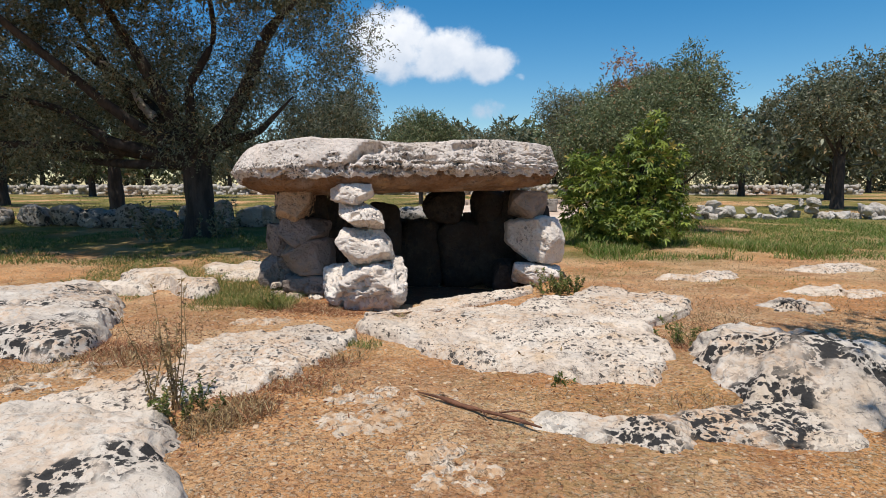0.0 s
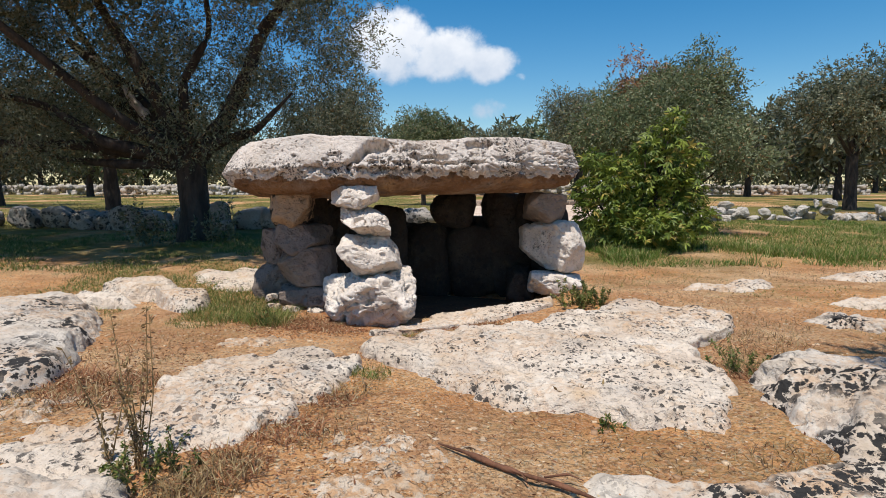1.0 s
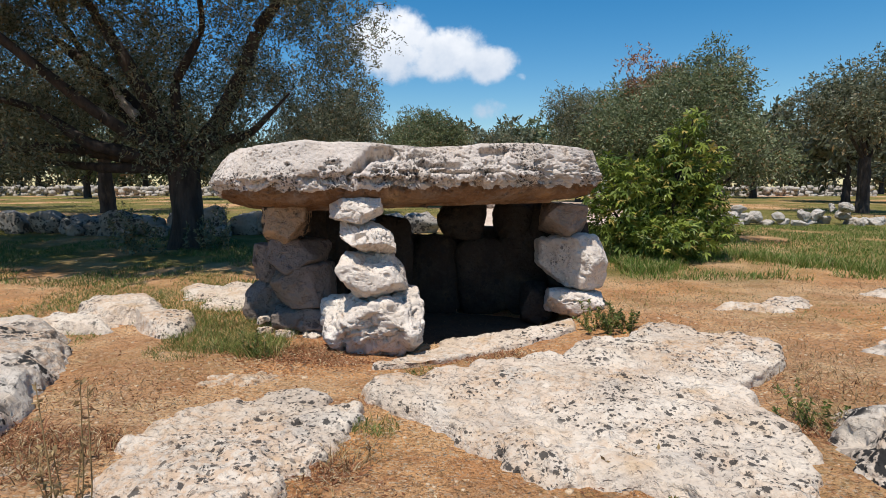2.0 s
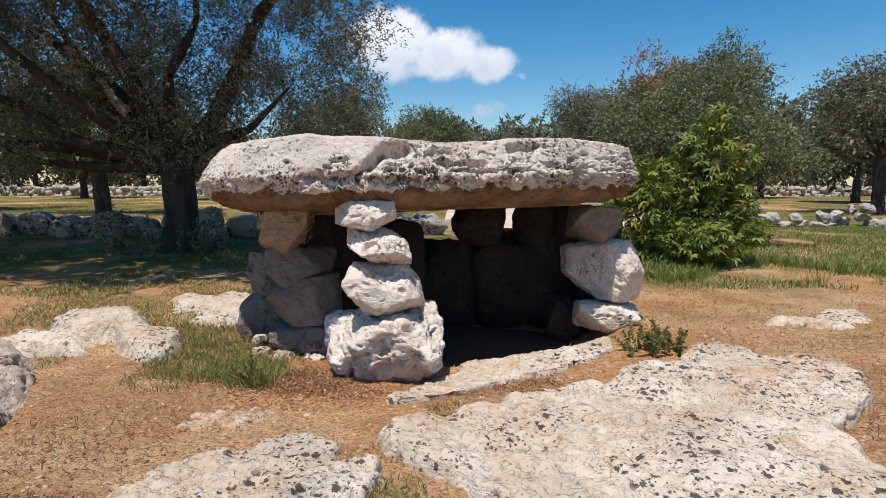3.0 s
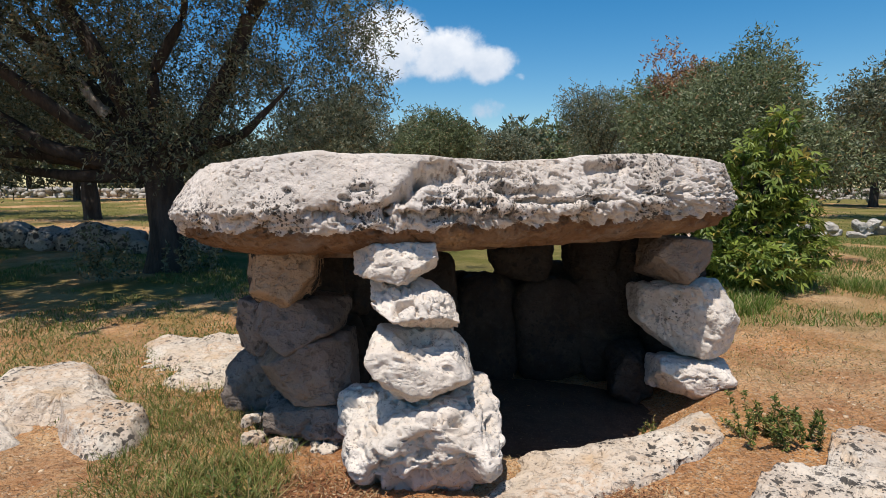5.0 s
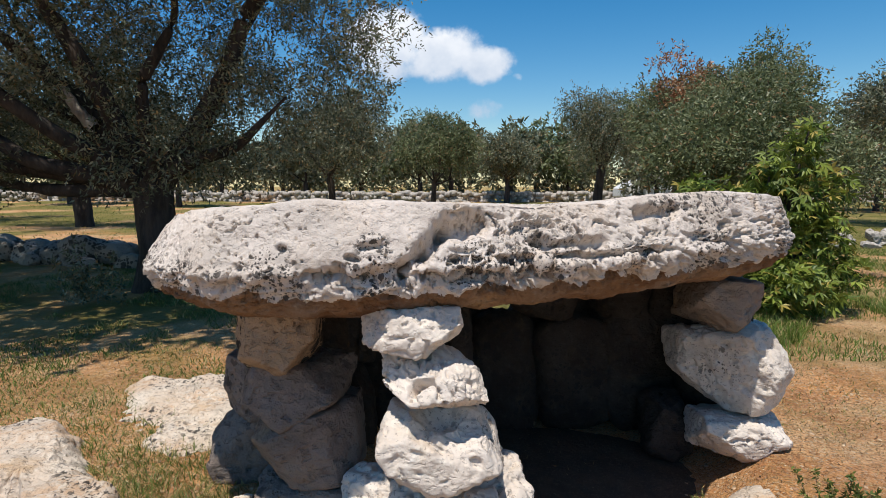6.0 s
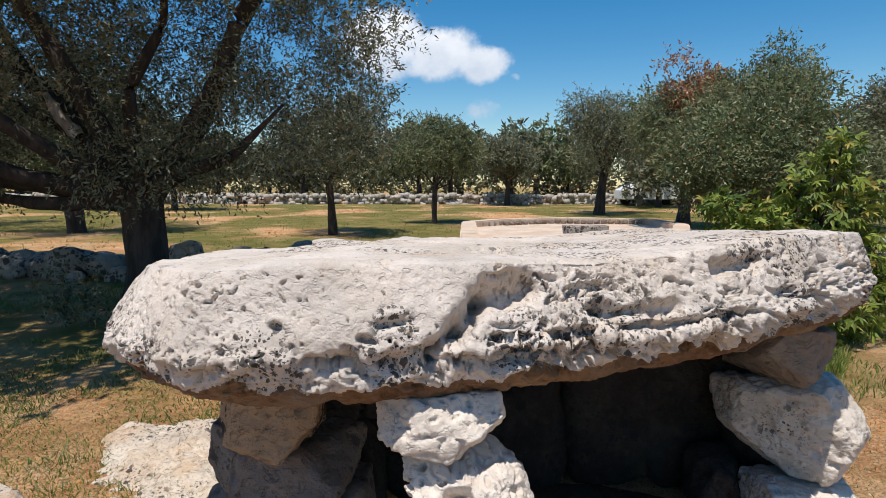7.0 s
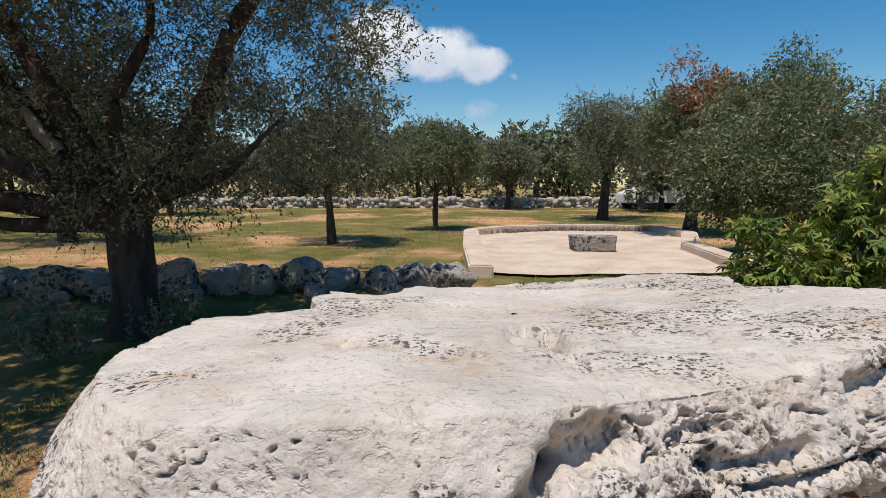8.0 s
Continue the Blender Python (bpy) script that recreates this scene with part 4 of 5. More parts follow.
# ---------------------------------------------------------------- trees
def tube(points, radii, seg=14, knobs=0.12, seed=0):
    """A gnarled tapered limb along points."""
    pts, rad = np.array(points, float), np.array(radii, float)
    k = np.linspace(0, len(pts) - 1, max(8, 7 * len(pts)))
    base = np.arange(len(pts))
    path = np.stack([np.interp(k, base, pts[:, a]) for a in range(3)], 1)
    for _ in range(2):
        path[1:-1] = (path[:-2] + 2 * path[1:-1] + path[2:]) / 4
    rr = np.interp(k, base, rad)
    tang = np.gradient(path, axis=0)
    tang /= np.linalg.norm(tang, axis=1)[:, None] + 1e-9
    ref = np.where(np.abs(tang[:, 2:]) > 0.9, np.array([[1.0, 0, 0]]), np.array([[0, 0, 1.0]]))
    s = np.cross(tang, ref)
    s /= np.linalg.norm(s, axis=1)[:, None]
    t = np.cross(tang, s)
    a = np.linspace(0, 2 * math.pi, seg, endpoint=False)
    ring = path[:, None, :] + rr[:, None, None] * (np.cos(a)[None, :, None] * s[:, None, :] + np.sin(a)[None, :, None] * t[:, None, :])
    flat_ = ring.reshape(-1, 3)
    mid = np.repeat(path, seg, 0)
    wob = 1 + knobs * 2.2 * fbm(flat_ * np.array([3.5, 3.5, 1.4]) / max(rad.max() * 2.2, 0.12) * 0.35 + seed, 3)
    return mid + (flat_ - mid) * wob[:, None], ring_faces(len(path), seg)


def leaf_cards(base, way, length, width, r):
    """Narrow four-cornered leaves from base points along directions."""
    side = np.cross(way, r.normal(size=way.shape))
    side /= np.linalg.norm(side, axis=1)[:, None] + 1e-9
    n = len(base)
    L = length * r.uniform(0.7, 1.25, n)[:, None]
    W = width * r.uniform(0.7, 1.2, n)[:, None]
    mid = base + way * L * 0.45
    v = np.stack([base, mid + side * W / 2, base + way * L, mid - side * W / 2], 1).reshape(-1, 3)
    return v, np.arange(n * 4).reshape(n, 4)


def crown_leaves(lobes, twigs, per, length, width, seed, gap=-0.12, droop=0.35, twig_len=0.35):
    """Leaves on short drooping twigs that fill uneven lobes (x, y, z, rx, ry, rz), with gaps."""
    r = np.random.default_rng(seed)
    lob = np.array(lobes)
    vol = lob[:, 3] * lob[:, 4] + lob[:, 3] * lob[:, 5]
    pick = r.choice(len(lob), twigs * 2, p=vol / vol.sum())
    d = r.normal(size=(twigs * 2, 3))
    d /= np.linalg.norm(d, axis=1)[:, None]
    q = lob[pick, :3] + d * lob[pick, 3:] * (r.uniform(0, 1, (twigs * 2, 1)) ** 0.42) * (1 + 0.5 * fbm(d * 2.2 + pick[:, None] * 3.7, 2))[:, None]
    keep = fbm(q * 1.5 + seed, 2) > gap
    q, d = q[keep][:twigs], d[keep][:twigs]
    way = d + 0.7 * r.normal(size=d.shape) + np.array([0, 0, -droop])
    way /= np.linalg.norm(way, axis=1)[:, None]
    along = r.uniform(0.05, 1, (len(q), per))
    base = q[:, None, :] + way[:, None, :] * along[:, :, None] * twig_len + 0.018 * r.normal(size=(len(q), per, 3))
    base[:, :, 2] -= 0.10 * along ** 2 * twig_len * 2
    lw = way[:, None, :] * 0.8 + 0.85 * r.normal(size=base.shape)
    lw /= np.linalg.norm(lw, axis=2)[:, :, None]
    return leaf_cards(base.reshape(-1, 3), lw.reshape(-1, 3), length, width, r)


def auto_lobes(center, radii, count, seed, size=0.36):
    r = np.random.default_rng(seed)
    out_ = []
    for i in range(count):
        d = r.normal(size=3)
        d[2] = abs(d[2]) * 0.9 - 0.35
        d /= np.linalg.norm(d)
        k = r.uniform(0.4, 0.72)
        s = size * r.uniform(0.55, 1.2)
        out_.append((center[0] + d[0] * radii[0] * k, center[1] + d[1] * radii[1] * k, center[2] + d[2] * radii[2] * k, radii[0] * s, radii[1] * s, radii[2] * s))
    out_.append((*center, radii[0] * 0.45, radii[1] * 0.45, radii[2] * 0.45))
    return out_


def olive_tree(place, trunk, lobes, seed, twigs, per=12, length=0.075, width=0.02, gap=-0.12, mat=None, label="", group="olive trees of the grove", droop=0.35, twig_len=0.35, limbs=7):
    """trunk: points and radii about the tree's base; lobes about the base too."""
    tree = group_at("olive_tree", place, label or "gnarled olive tree with grey-green crown and dark trunk", "tree", group)
    v, f = tube(*trunk, seg=16, knobs=0.22, seed=seed)
    child("trunk", mesh_from("trunk", v, f, M_BARK), tree)
    r = np.random.default_rng(seed + 5)
    top = np.array(trunk[0][-1])
    order = r.permutation(len(lobes))[:limbs]
    for i in order:
        end = np.array(lobes[i][:3])
        start = top - np.array([0, 0, r.uniform(0.0, 0.15)])
        mid1 = start + (end - start) * 0.35 + r.normal(size=3) * 0.12 * np.linalg.norm(end - start) * 0.5
        mid2 = start + (end - start) * 0.7 + r.normal(size=3) * 0.12 * np.linalg.norm(end - start) * 0.5
        r0 = trunk[1][-1] * r.uniform(0.4, 0.62)
        v, f = tube([start, mid1, mid2, end + (end - mid2) * 0.6], [r0, r0 * 0.7, r0 * 0.42, r0 * 0.12], seg=8, seed=seed + i)
        child("limb", mesh_from("limb", v, f, M_BARK), tree)
    v, f = crown_leaves(lobes, twigs, per, length, width, seed, gap, droop, twig_len)
    child("crown", mesh_from("crown", v, f, mat or M_OLIVE, flat=True), tree)
    return tree


def simple_trunk(h, r0, lean=(0, 0)):
    return ([(0, 0, -0.1), (lean[0] * 0.3, lean[1] * 0.3, h * 0.4), (lean[0], lean[1], h)], [r0 * 1.35, r0, r0 * 0.85])


# the great olive whose shade lies beside the dolmen
front_lobes = [(-1.5, -0.5, 4.3, 1.6, 1.5, 1.0), (-2.6, -1.2, 2.2, 1.1, 1.0, 0.8), (-4.1, -0.9, 2.0, 1.1, 0.9, 0.6), (-5.4, -0.6, 2.1, 1.0, 1.0, 0.7), (-2.2, -0.6, 1.6, 1.1, 0.9, 0.5),
    (0.3, -0.5, 1.6, 0.7, 0.6, 0.35), (1.4, -2.6, 4.2, 1.3, 1.1, 0.7), (-0.6, -3.0, 4.2, 1.4, 1.2, 0.75), (-2.4, -3.0, 4.2, 1.4, 1.2, 0.75),
    (2.4, -1.4, 4.5, 1.0, 1.1, 0.6), (-4.3, -2.9, 4.2, 1.5, 1.2, 0.8), (0.6, -1.4, 4.6, 1.4, 1.1, 0.7), (-1.4, -1.6, 4.6, 1.4, 1.1, 0.7),
    (1.5, -0.5, 2.0, 0.6, 0.5, 0.45), (1.7, -0.6, 2.9, 0.7, 0.5, 0.5), (-0.5, -0.9, 2.7, 0.6, 0.5, 0.5)]
rear_lobes = [(0.9, 0.6, 2.0, 0.8, 0.9, 0.55), (-0.9, 1.2, 2.1, 1.2, 0.9, 0.8), (-3.4, 0.6, 1.75, 1.4, 1.2, 0.6), (0.8, 1.9, 3.0, 1.2, 1.1, 0.9), (-1.2, 2.2, 3.1, 1.4, 1.1, 1.0),
    (-3.2, 2.0, 3.0, 1.5, 1.2, 1.0), (-5.0, 1.6, 2.6, 1.4, 1.3, 1.0), (1.5, 1.0, 3.5, 1.1, 0.9, 0.8), (-0.5, 1.2, 3.7, 1.2, 1.0, 0.9), (-2.4, 1.1, 3.7, 1.3, 1.0, 0.9),
    (-4.2, 0.9, 3.5, 1.3, 1.0, 0.9)]
middle_lobes = [(-1.6, 0.2, 2.9, 1.5, 1.5, 1.0), (-3.2, 0.3, 2.7, 1.5, 1.6, 1.1), (-0.2, 0.2, 2.6, 1.2, 1.4, 0.9), (1.1, 0.2, 3.1, 1.0, 1.2, 0.8), (1.9, 0.1, 2.5, 0.85, 1.0, 0.8),
    (2.1, 0.3, 3.9, 0.9, 1.1, 0.7), (0.4, -0.4, 4.2, 1.3, 1.4, 0.9), (-3.4, -0.3, 4.0, 1.6, 1.6, 1.0), (-4.8, 0.2, 3.0, 1.3, 1.5, 1.2), (2.5, 0.4, 3.2, 0.5, 0.7, 0.6),
    (-6.3, 0.2, 2.8, 1.2, 1.4, 1.0)]
big = middle_lobes + front_lobes + rear_lobes
great = olive_tree((-3.95, 9.35, 0.0), ([(0, 0, -0.15), (0.02, 0, 0.5), (-0.03, 0.05, 1.0), (-0.05, 0.05, 1.35)], [0.32, 0.22, 0.20, 0.22]), big, 101, 19000, 12, 0.060, 0.020, gap=0.0,
                   label="large old olive tree with spreading limbs, dense dark crown", limbs=11)
# Unseen lobes above the view, added dense only to deepen the tree's shade.
unseen_shade_lobes = [(x + 0.5 * math.sin(3 * y), y, 5.2 + 0.5 * math.cos(2 * x + y), 1.0, 1.0, 0.6) for x in (-4.2, -2.9, -1.6, -0.3, 1.0) for y in (-3.2, -1.9, -0.6, 0.7, 2.0)]
v_, f_ = crown_leaves(unseen_shade_lobes, 3600, 10, 0.17, 0.08, 111, gap=-0.4)
child("crown_shade_top", mesh_from("crown_shade_top", v_, f_, M_OLIVE, flat=True), great)
v_, f_ = tube([(-0.05, 0.05, 1.2), (-0.5, 0.1, 1.75), (-1.0, 0.15, 2.35), (-1.9, 0.2, 3.1)], [0.17, 0.15, 0.12, 0.05], seg=14, seed=3)
child("limb", mesh_from("limb", v_, f_, M_BARK), great)
v_, f_ = tube([(-0.60, -0.06, 1.92), (-0.80, -0.04, 2.12), (-0.98, 0.0, 2.38)], [0.05, 0.075, 0.03], seg=10, knobs=0.4, seed=4)
child("limb_scar", mesh_from("limb_scar", v_, f_, M_DEADWOOD), great, "bare bleached wood on the limb")
v_, f_ = tube([(0.0, 0.05, 1.2), (0.55, 0, 1.9), (0.95, -0.05, 2.6), (1.15, -0.05, 3.2), (1.9, 0.0, 4.0)], [0.15, 0.13, 0.10, 0.08, 0.03], seg=14, seed=5)
child("limb", mesh_from("limb", v_, f_, M_BARK), great)


def placed_tree(x, y, h, rx, rz_lo, seed, twigs, trunk_r=0.16, trunk_h=None, count=11, leaf=0.11, mat=None, ry=None, lean=(0, 0), gap=-0.12, label="", **kw):
    """An olive whose crown reaches from rz_lo to h above its foot and is rx wide to either side."""
    mid, half = (h + rz_lo) / 2, (h - rz_lo) / 2
    lobes = auto_lobes((lean[0], lean[1], mid), (rx, ry or rx, half), count, seed)
    th = trunk_h or rz_lo + half * 0.35
    return olive_tree((x, y, gz(x, y)), simple_trunk(th, trunk_r, lean), lobes, seed, int(twigs * 0.72), 10, leaf * 1.15, leaf * 0.4, gap, mat, label, **kw)


placed_tree(-3.45, 18.1, 4.5, 1.85, 0.8, 201, 3800, 0.10, lean=(-0.1, 0), leaf=0.08)
placed_tree(-0.82, 21.8, 3.9, 1.6, 0.7, 202, 3300, 0.085, leaf=0.085, mat=M_OLIVE_LIGHT, label="young olive tree with pale crown and thin trunk")
placed_tree(5.9, 26.7, 5.3, 2.6, 1.0, 203, 4600, 0.2, leaf=0.09, lean=(0.2, 0), twig_len=0.55)
tall = placed_tree(6.7, 20.3, 5.6, 2.0, 0.9, 204, 3600, 0.18, mat=M_OLIVE_LIGHT, count=13, label="tall olive tree with uneven grey-green crown", twig_len=0.45)
placed_tree(6.1, 15.2, 4.95, 1.5, 0.5, 214, 6200, 0.2, mat=M_OLIVE_LIGHT, count=15, leaf=0.078, label="tall olive tree with pale ragged crown")
v_, f_ = crown_leaves([(-0.5, -1.5, 3.9, 0.7, 0.5, 0.6), (-0.9, -1.2, 4.6, 0.4, 0.4, 0.4)], 300, 12, 0.11, 0.036, 77, twig_len=0.4)
child("dead_foliage", mesh_from("dead_foliage", v_, f_, M_LITTER, flat=True), tall, "withered reddish-brown foliage")
placed_tree(12.6, 18.5, 4.9, 2.5, 1.0, 205, 3200, 0.17, twig_len=0.45)
placed_tree(-10.5, 18.6, 4.8, 3.2, 1.0, 206, 3200, 0.2, twig_len=0.45)
placed_tree(-16.0, 21.0, 4.6, 3.0, 1.0, 207, 2400, 0.2, twig_len=0.45)
placed_tree(3.2, 35.5, 4.2, 2.1, 0.8, 208, 2200, 0.13, leaf=0.15, twig_len=0.5)
# many-stemmed olive suckers behind the shrub
placed_tree(4.0, 10.6, 2.95, 1.8, 0.05, 209, 6800, 0.08, trunk_h=0.7, mat=M_OLIVE_LIGHT, leaf=0.06, label="bushy olive regrowth with many pale shoots", count=13)
# rows of olives that close the grove
protos = [placed_tree(-9.5, 41.0, 5.0, 2.7, 0.25, 301, 420, 0.16, leaf=0.38, twig_len=0.7, limbs=3),
          placed_tree(14.5, 41.5, 5.6, 3.0, 0.25, 302, 430, 0.18, leaf=0.38, twig_len=0.7, limbs=3, mat=M_OLIVE_LIGHT),
          placed_tree(-2.0, 43.0, 5.8, 3.1, 0.3, 303, 460, 0.18, leaf=0.38, twig_len=0.7, limbs=3)]
rows_r = np.random.default_rng(12)
for row_y, xs in ((44.0, np.arange(-58, 62, 5.2)), (53.0, np.arange(-66, 68, 5.6))):
    for i, x in enumerate(xs):
        x2, y2 = x + rows_r.uniform(-1.2, 1.2), row_y + rows_r.uniform(-2, 2)
        s = rows_r.uniform(0.8, 1.1) * (1.12 if row_y > 52 else 1)
        t_ = copy_thing(protos[i % 3], pose(x2, y2, gz(x2, y2), 0, 0, rows_r.uniform(0, 360)))
        t_.scale = (s, s, s)
for x2, y2, s in ((-24, 26, 0.95), (-20, 33, 0.9), (-13, 30, 0.75), (18, 27, 1.0), (23, 22, 1.0), (17, 33, 0.95), (27, 30, 1.0), (-30, 34, 1.0), (10.8, 33, 0.85), (-15, 10, 1.0)):
    t_ = copy_thing(protos[int(x2 * 7 + y2) % 3], pose(x2, y2, gz(x2, y2), 0, 0, x2 * 37 % 360))
    t_.scale = (s, s, s)
# the olive behind the viewer, whose shade lies over the boulder
placed_tree(2.5, 0.85, 4.9, 1.8, 2.3, 210, 2600, 0.2, leaf=0.1)


hedge_r = np.random.default_rng(31)
hedge = [(x + hedge_r.uniform(-1, 1), 47.5 + hedge_r.uniform(-1, 1), 0.5 + hedge_r.uniform(0.5, 1.4), 1.9, 1.0, hedge_r.uniform(0.9, 1.6)) for x in np.arange(-64, 66, 2.4)]
v_, f_ = crown_leaves(hedge, 3600, 8, 0.40, 0.18, 55, gap=-0.4, twig_len=0.8)
thing("far_thicket", mesh_from("far_thicket", v_, f_, M_OLIVE, flat=True), "dark scrub closing the grove behind the stone wall", "scrub", kind="stuff")


# ---------------------------------------------------------------- broad-leaved shrub by the dolmen
def shrub_leaves(lobes, count, size, seed):
    """Lobed leaves: three blades from one stalk end."""
    r = np.random.default_rng(seed)
    lob = np.array(lobes)
    pick = r.choice(len(lob), count, p=lob[:, 3] ** 2 / (lob[:, 3] ** 2).sum())
    d = r.normal(size=(count, 3))
    d /= np.linalg.norm(d, axis=1)[:, None]
    base = lob[pick, :3] + d * lob[pick, 3:] * (r.uniform(0, 1, (count, 1)) ** 0.35) * (1 + 0.55 * fbm(d * 2.5 + pick[:, None], 2))[:, None]
    way = d * 0.6 + 0.7 * r.normal(size=d.shape) + np.array([0, 0, -0.25])
    way /= np.linalg.norm(way, axis=1)[:, None]
    up = np.array([0, 0, 1.0]) + 0.5 * r.normal(size=way.shape)
    side = np.cross(way, up)
    side /= np.linalg.norm(side, axis=1)[:, None] + 1e-9
    s = size * r.uniform(0.6, 1.3, (count, 1))
    vs = [base]
    for a, ln in ((0.0, 1.0), (0.75, 0.8), (-0.75, 0.8)):
        w_ = way * math.cos(a) + side * math.sin(a)
        o_ = side * math.cos(a) - way * math.sin(a)
        vs += [base + w_ * s * ln * 0.5 + o_ * s * 0.13, base + w_ * s * ln - np.array([0, 0, 0.15]) * s, base + w_ * s * ln * 0.5 - o_ * s * 0.13]
    v = np.stack(vs, 1).reshape(-1, 3)
    b = np.arange(count)[:, None] * 10
    f = np.concatenate([b + np.array([[0, 1 + 3 * k, 2 + 3 * k, 3 + 3 * k]]) for k in range(3)])
    return v, f


def leafy_shrub(place, lobes, count, size, seed, label):
    sh = group_at("shrub", place, label, "shrub")
    r = np.random.default_rng(seed)
    for i, l in enumerate(lobes):
        end = np.array(l[:3])
        v, f = tube([(0.12 * r.normal(), 0.12 * r.normal(), -0.05), end * np.array([0.5, 0.5, 0.45]), end + np.array([0, 0, l[5] * 0.5])], [0.03, 0.022, 0.008], seg=7, seed=i)
        child("stem", mesh_from("stem", v, f, M_BARK), sh)
    v, f = shrub_leaves(lobes, count, size, seed)
    child("foliage", mesh_from("foliage", v, f, M_FIG, flat=True), sh)
    return sh


leafy_shrub((2.6, 8.3, 0.0), [(-0.45, 0, 0.5, 0.42, 0.45, 0.4), (0.25, 0.1, 0.55, 0.5, 0.5, 0.45), (0, -0.2, 0.3, 0.6, 0.45, 0.3), (-0.35, 0, 0.98, 0.36, 0.4, 0.32), (0.28, 0.1, 1.08, 0.42, 0.42, 0.36), (0.33, 0.05, 1.5, 0.24, 0.28, 0.28),
                              (-0.62, 0.1, 1.22, 0.16, 0.25, 0.16), (0.68, 0.1, 0.85, 0.24, 0.3, 0.26), (0.42, 0, 1.78, 0.13, 0.16, 0.14), (0.05, 0, 1.38, 0.16, 0.2, 0.16), (0.72, 0, 1.3, 0.14, 0.2, 0.16), (-0.75, 0, 0.8, 0.18, 0.2, 0.2), (0.78, -0.1, 0.4, 0.2, 0.25, 0.25)],
            5200, 0.112, 41, "bright green broad-leaved shrub with yellowing leaves")


# ---------------------------------------------------------------- walls and enclosure
def rubble(name, spots, mat, label, category, seed, n=5, kind="", group=""):
    """A joined heap of rough stones: spots are (x, y, z, size x, y, z)."""
    r = np.random.default_rng(seed)
    d, f = cube_ball(n)
    vs, fs, k = [], [], 0
    for x, y, z, sx, sy, sz in spots:
        v = d / (np.abs(d) ** 6.0).sum(1)[:, None] ** (1 / 6.0)
        v = v * (1 + 0.45 * fbm(d * 1.6 + r.uniform(-40, 40, 3), 2))[:, None] * np.array([sx, sy, sz]) / 2
        a = r.uniform(0, 6.28)
        v = v @ np.array([[math.cos(a), math.sin(a), 0], [-math.sin(a), math.cos(a), 0], [0, 0, 1]])
        vs.append(v + np.array([x, y, z]))
        fs.append(f + k)
        k += len(v)
    return thing(name, mesh_from(name, np.concatenate(vs), np.concatenate(fs), mat), label, category, group, kind)


wr = np.random.default_rng(77)
spots = []
for x in np.arange(-48, 27, 0.17):
    for lay in range(3):
        y = 37.0 + 0.02 * abs(x) + wr.uniform(-0.25, 0.25)
        spots.append((x + wr.uniform(-0.1, 0.1), y, float(0.35 + 0.24 * lay + wr.uniform(-0.08, 0.08)), wr.uniform(0.18, 0.42), 0.35, wr.uniform(0.18, 0.32)))
rubble("dry_stone_wall", spots, M_WALL, "long low dry-stone wall of pale field stones", "wall", 5, n=2, kind="structure")

# boulder line in the shade of the great olive
low_field_wall = group_at("field_wall", (0, 0, 0), "low broken field wall of limestone boulders, grey and darkened for olive shade", "wall")
for i, x in enumerate(np.arange(-10.5, -0.3, 0.55)):
    y = float(np.interp(x, [-10.5, -6, -3.5, -0.5], [12.6, 11.6, 11.5, 12.0])) + wr.uniform(-0.25, 0.25)
    sx, sz = wr.uniform(0.5, 0.85), wr.uniform(0.42, 0.66)
    v, f = stone_shape((sx, wr.uniform(0.45, 0.7), sz), 500 + i, n=14, pits=0.4, power=6, cuts=16, jit=0.25, lump=0.09)
    b_ = child("boulder", mesh_from("boulder", v, f, M_BOULDER_SHADE), low_field_wall)
    b_.location = (x + wr.uniform(-0.1, 0.1), y, gz(x, y) + sz * 0.32)
    if wr.uniform() < 0.6:
        v, f = stone_shape((0.35, 0.3, 0.25), 600 + i, n=9, pits=0.3, power=7, jit=0.25)
        b_ = child("boulder", mesh_from("boulder", v, f, M_BOULDER_SHADE), low_field_wall)
        b_.location = (x + 0.28, y - 0.35, gz(x, y - 0.35) + 0.08)

# tumbled wall on the other side
tumbled_wall = group_at("field_wall", (0, 0, 0), "tumbled low wall of pale limestone blocks in the meadow", "wall")
for i, x in enumerate(np.arange(5.0, 15.0, 0.26)):
    y = 14.0 + wr.uniform(-0.25, 0.25)
    high = 0.0
    for lay in range(int(wr.choice([1, 2, 2, 3]))):
        sx, sz = wr.uniform(0.18, 0.5) * (1 - 0.12 * lay), wr.uniform(0.14, 0.3)
        v, f = stone_shape((sx, wr.uniform(0.25, 0.45), sz), 700 + i * 3 + lay, n=10, pits=0.8, power=18, cuts=12, jit=0.35, lump=0.10, turn=wr.uniform(-1.2, 1.2))
        b_ = child("stone", mesh_from("stone", v, f, M_WALL), tumbled_wall)
        b_.location = (x + wr.uniform(-0.16, 0.16), y + wr.uniform(-0.15, 0.25), gz(x, y) + high + sz * 0.2)
        b_.rotation_euler = (wr.uniform(-0.35, 0.35), wr.uniform(-0.35, 0.35), 0)
        high += sz * 0.7


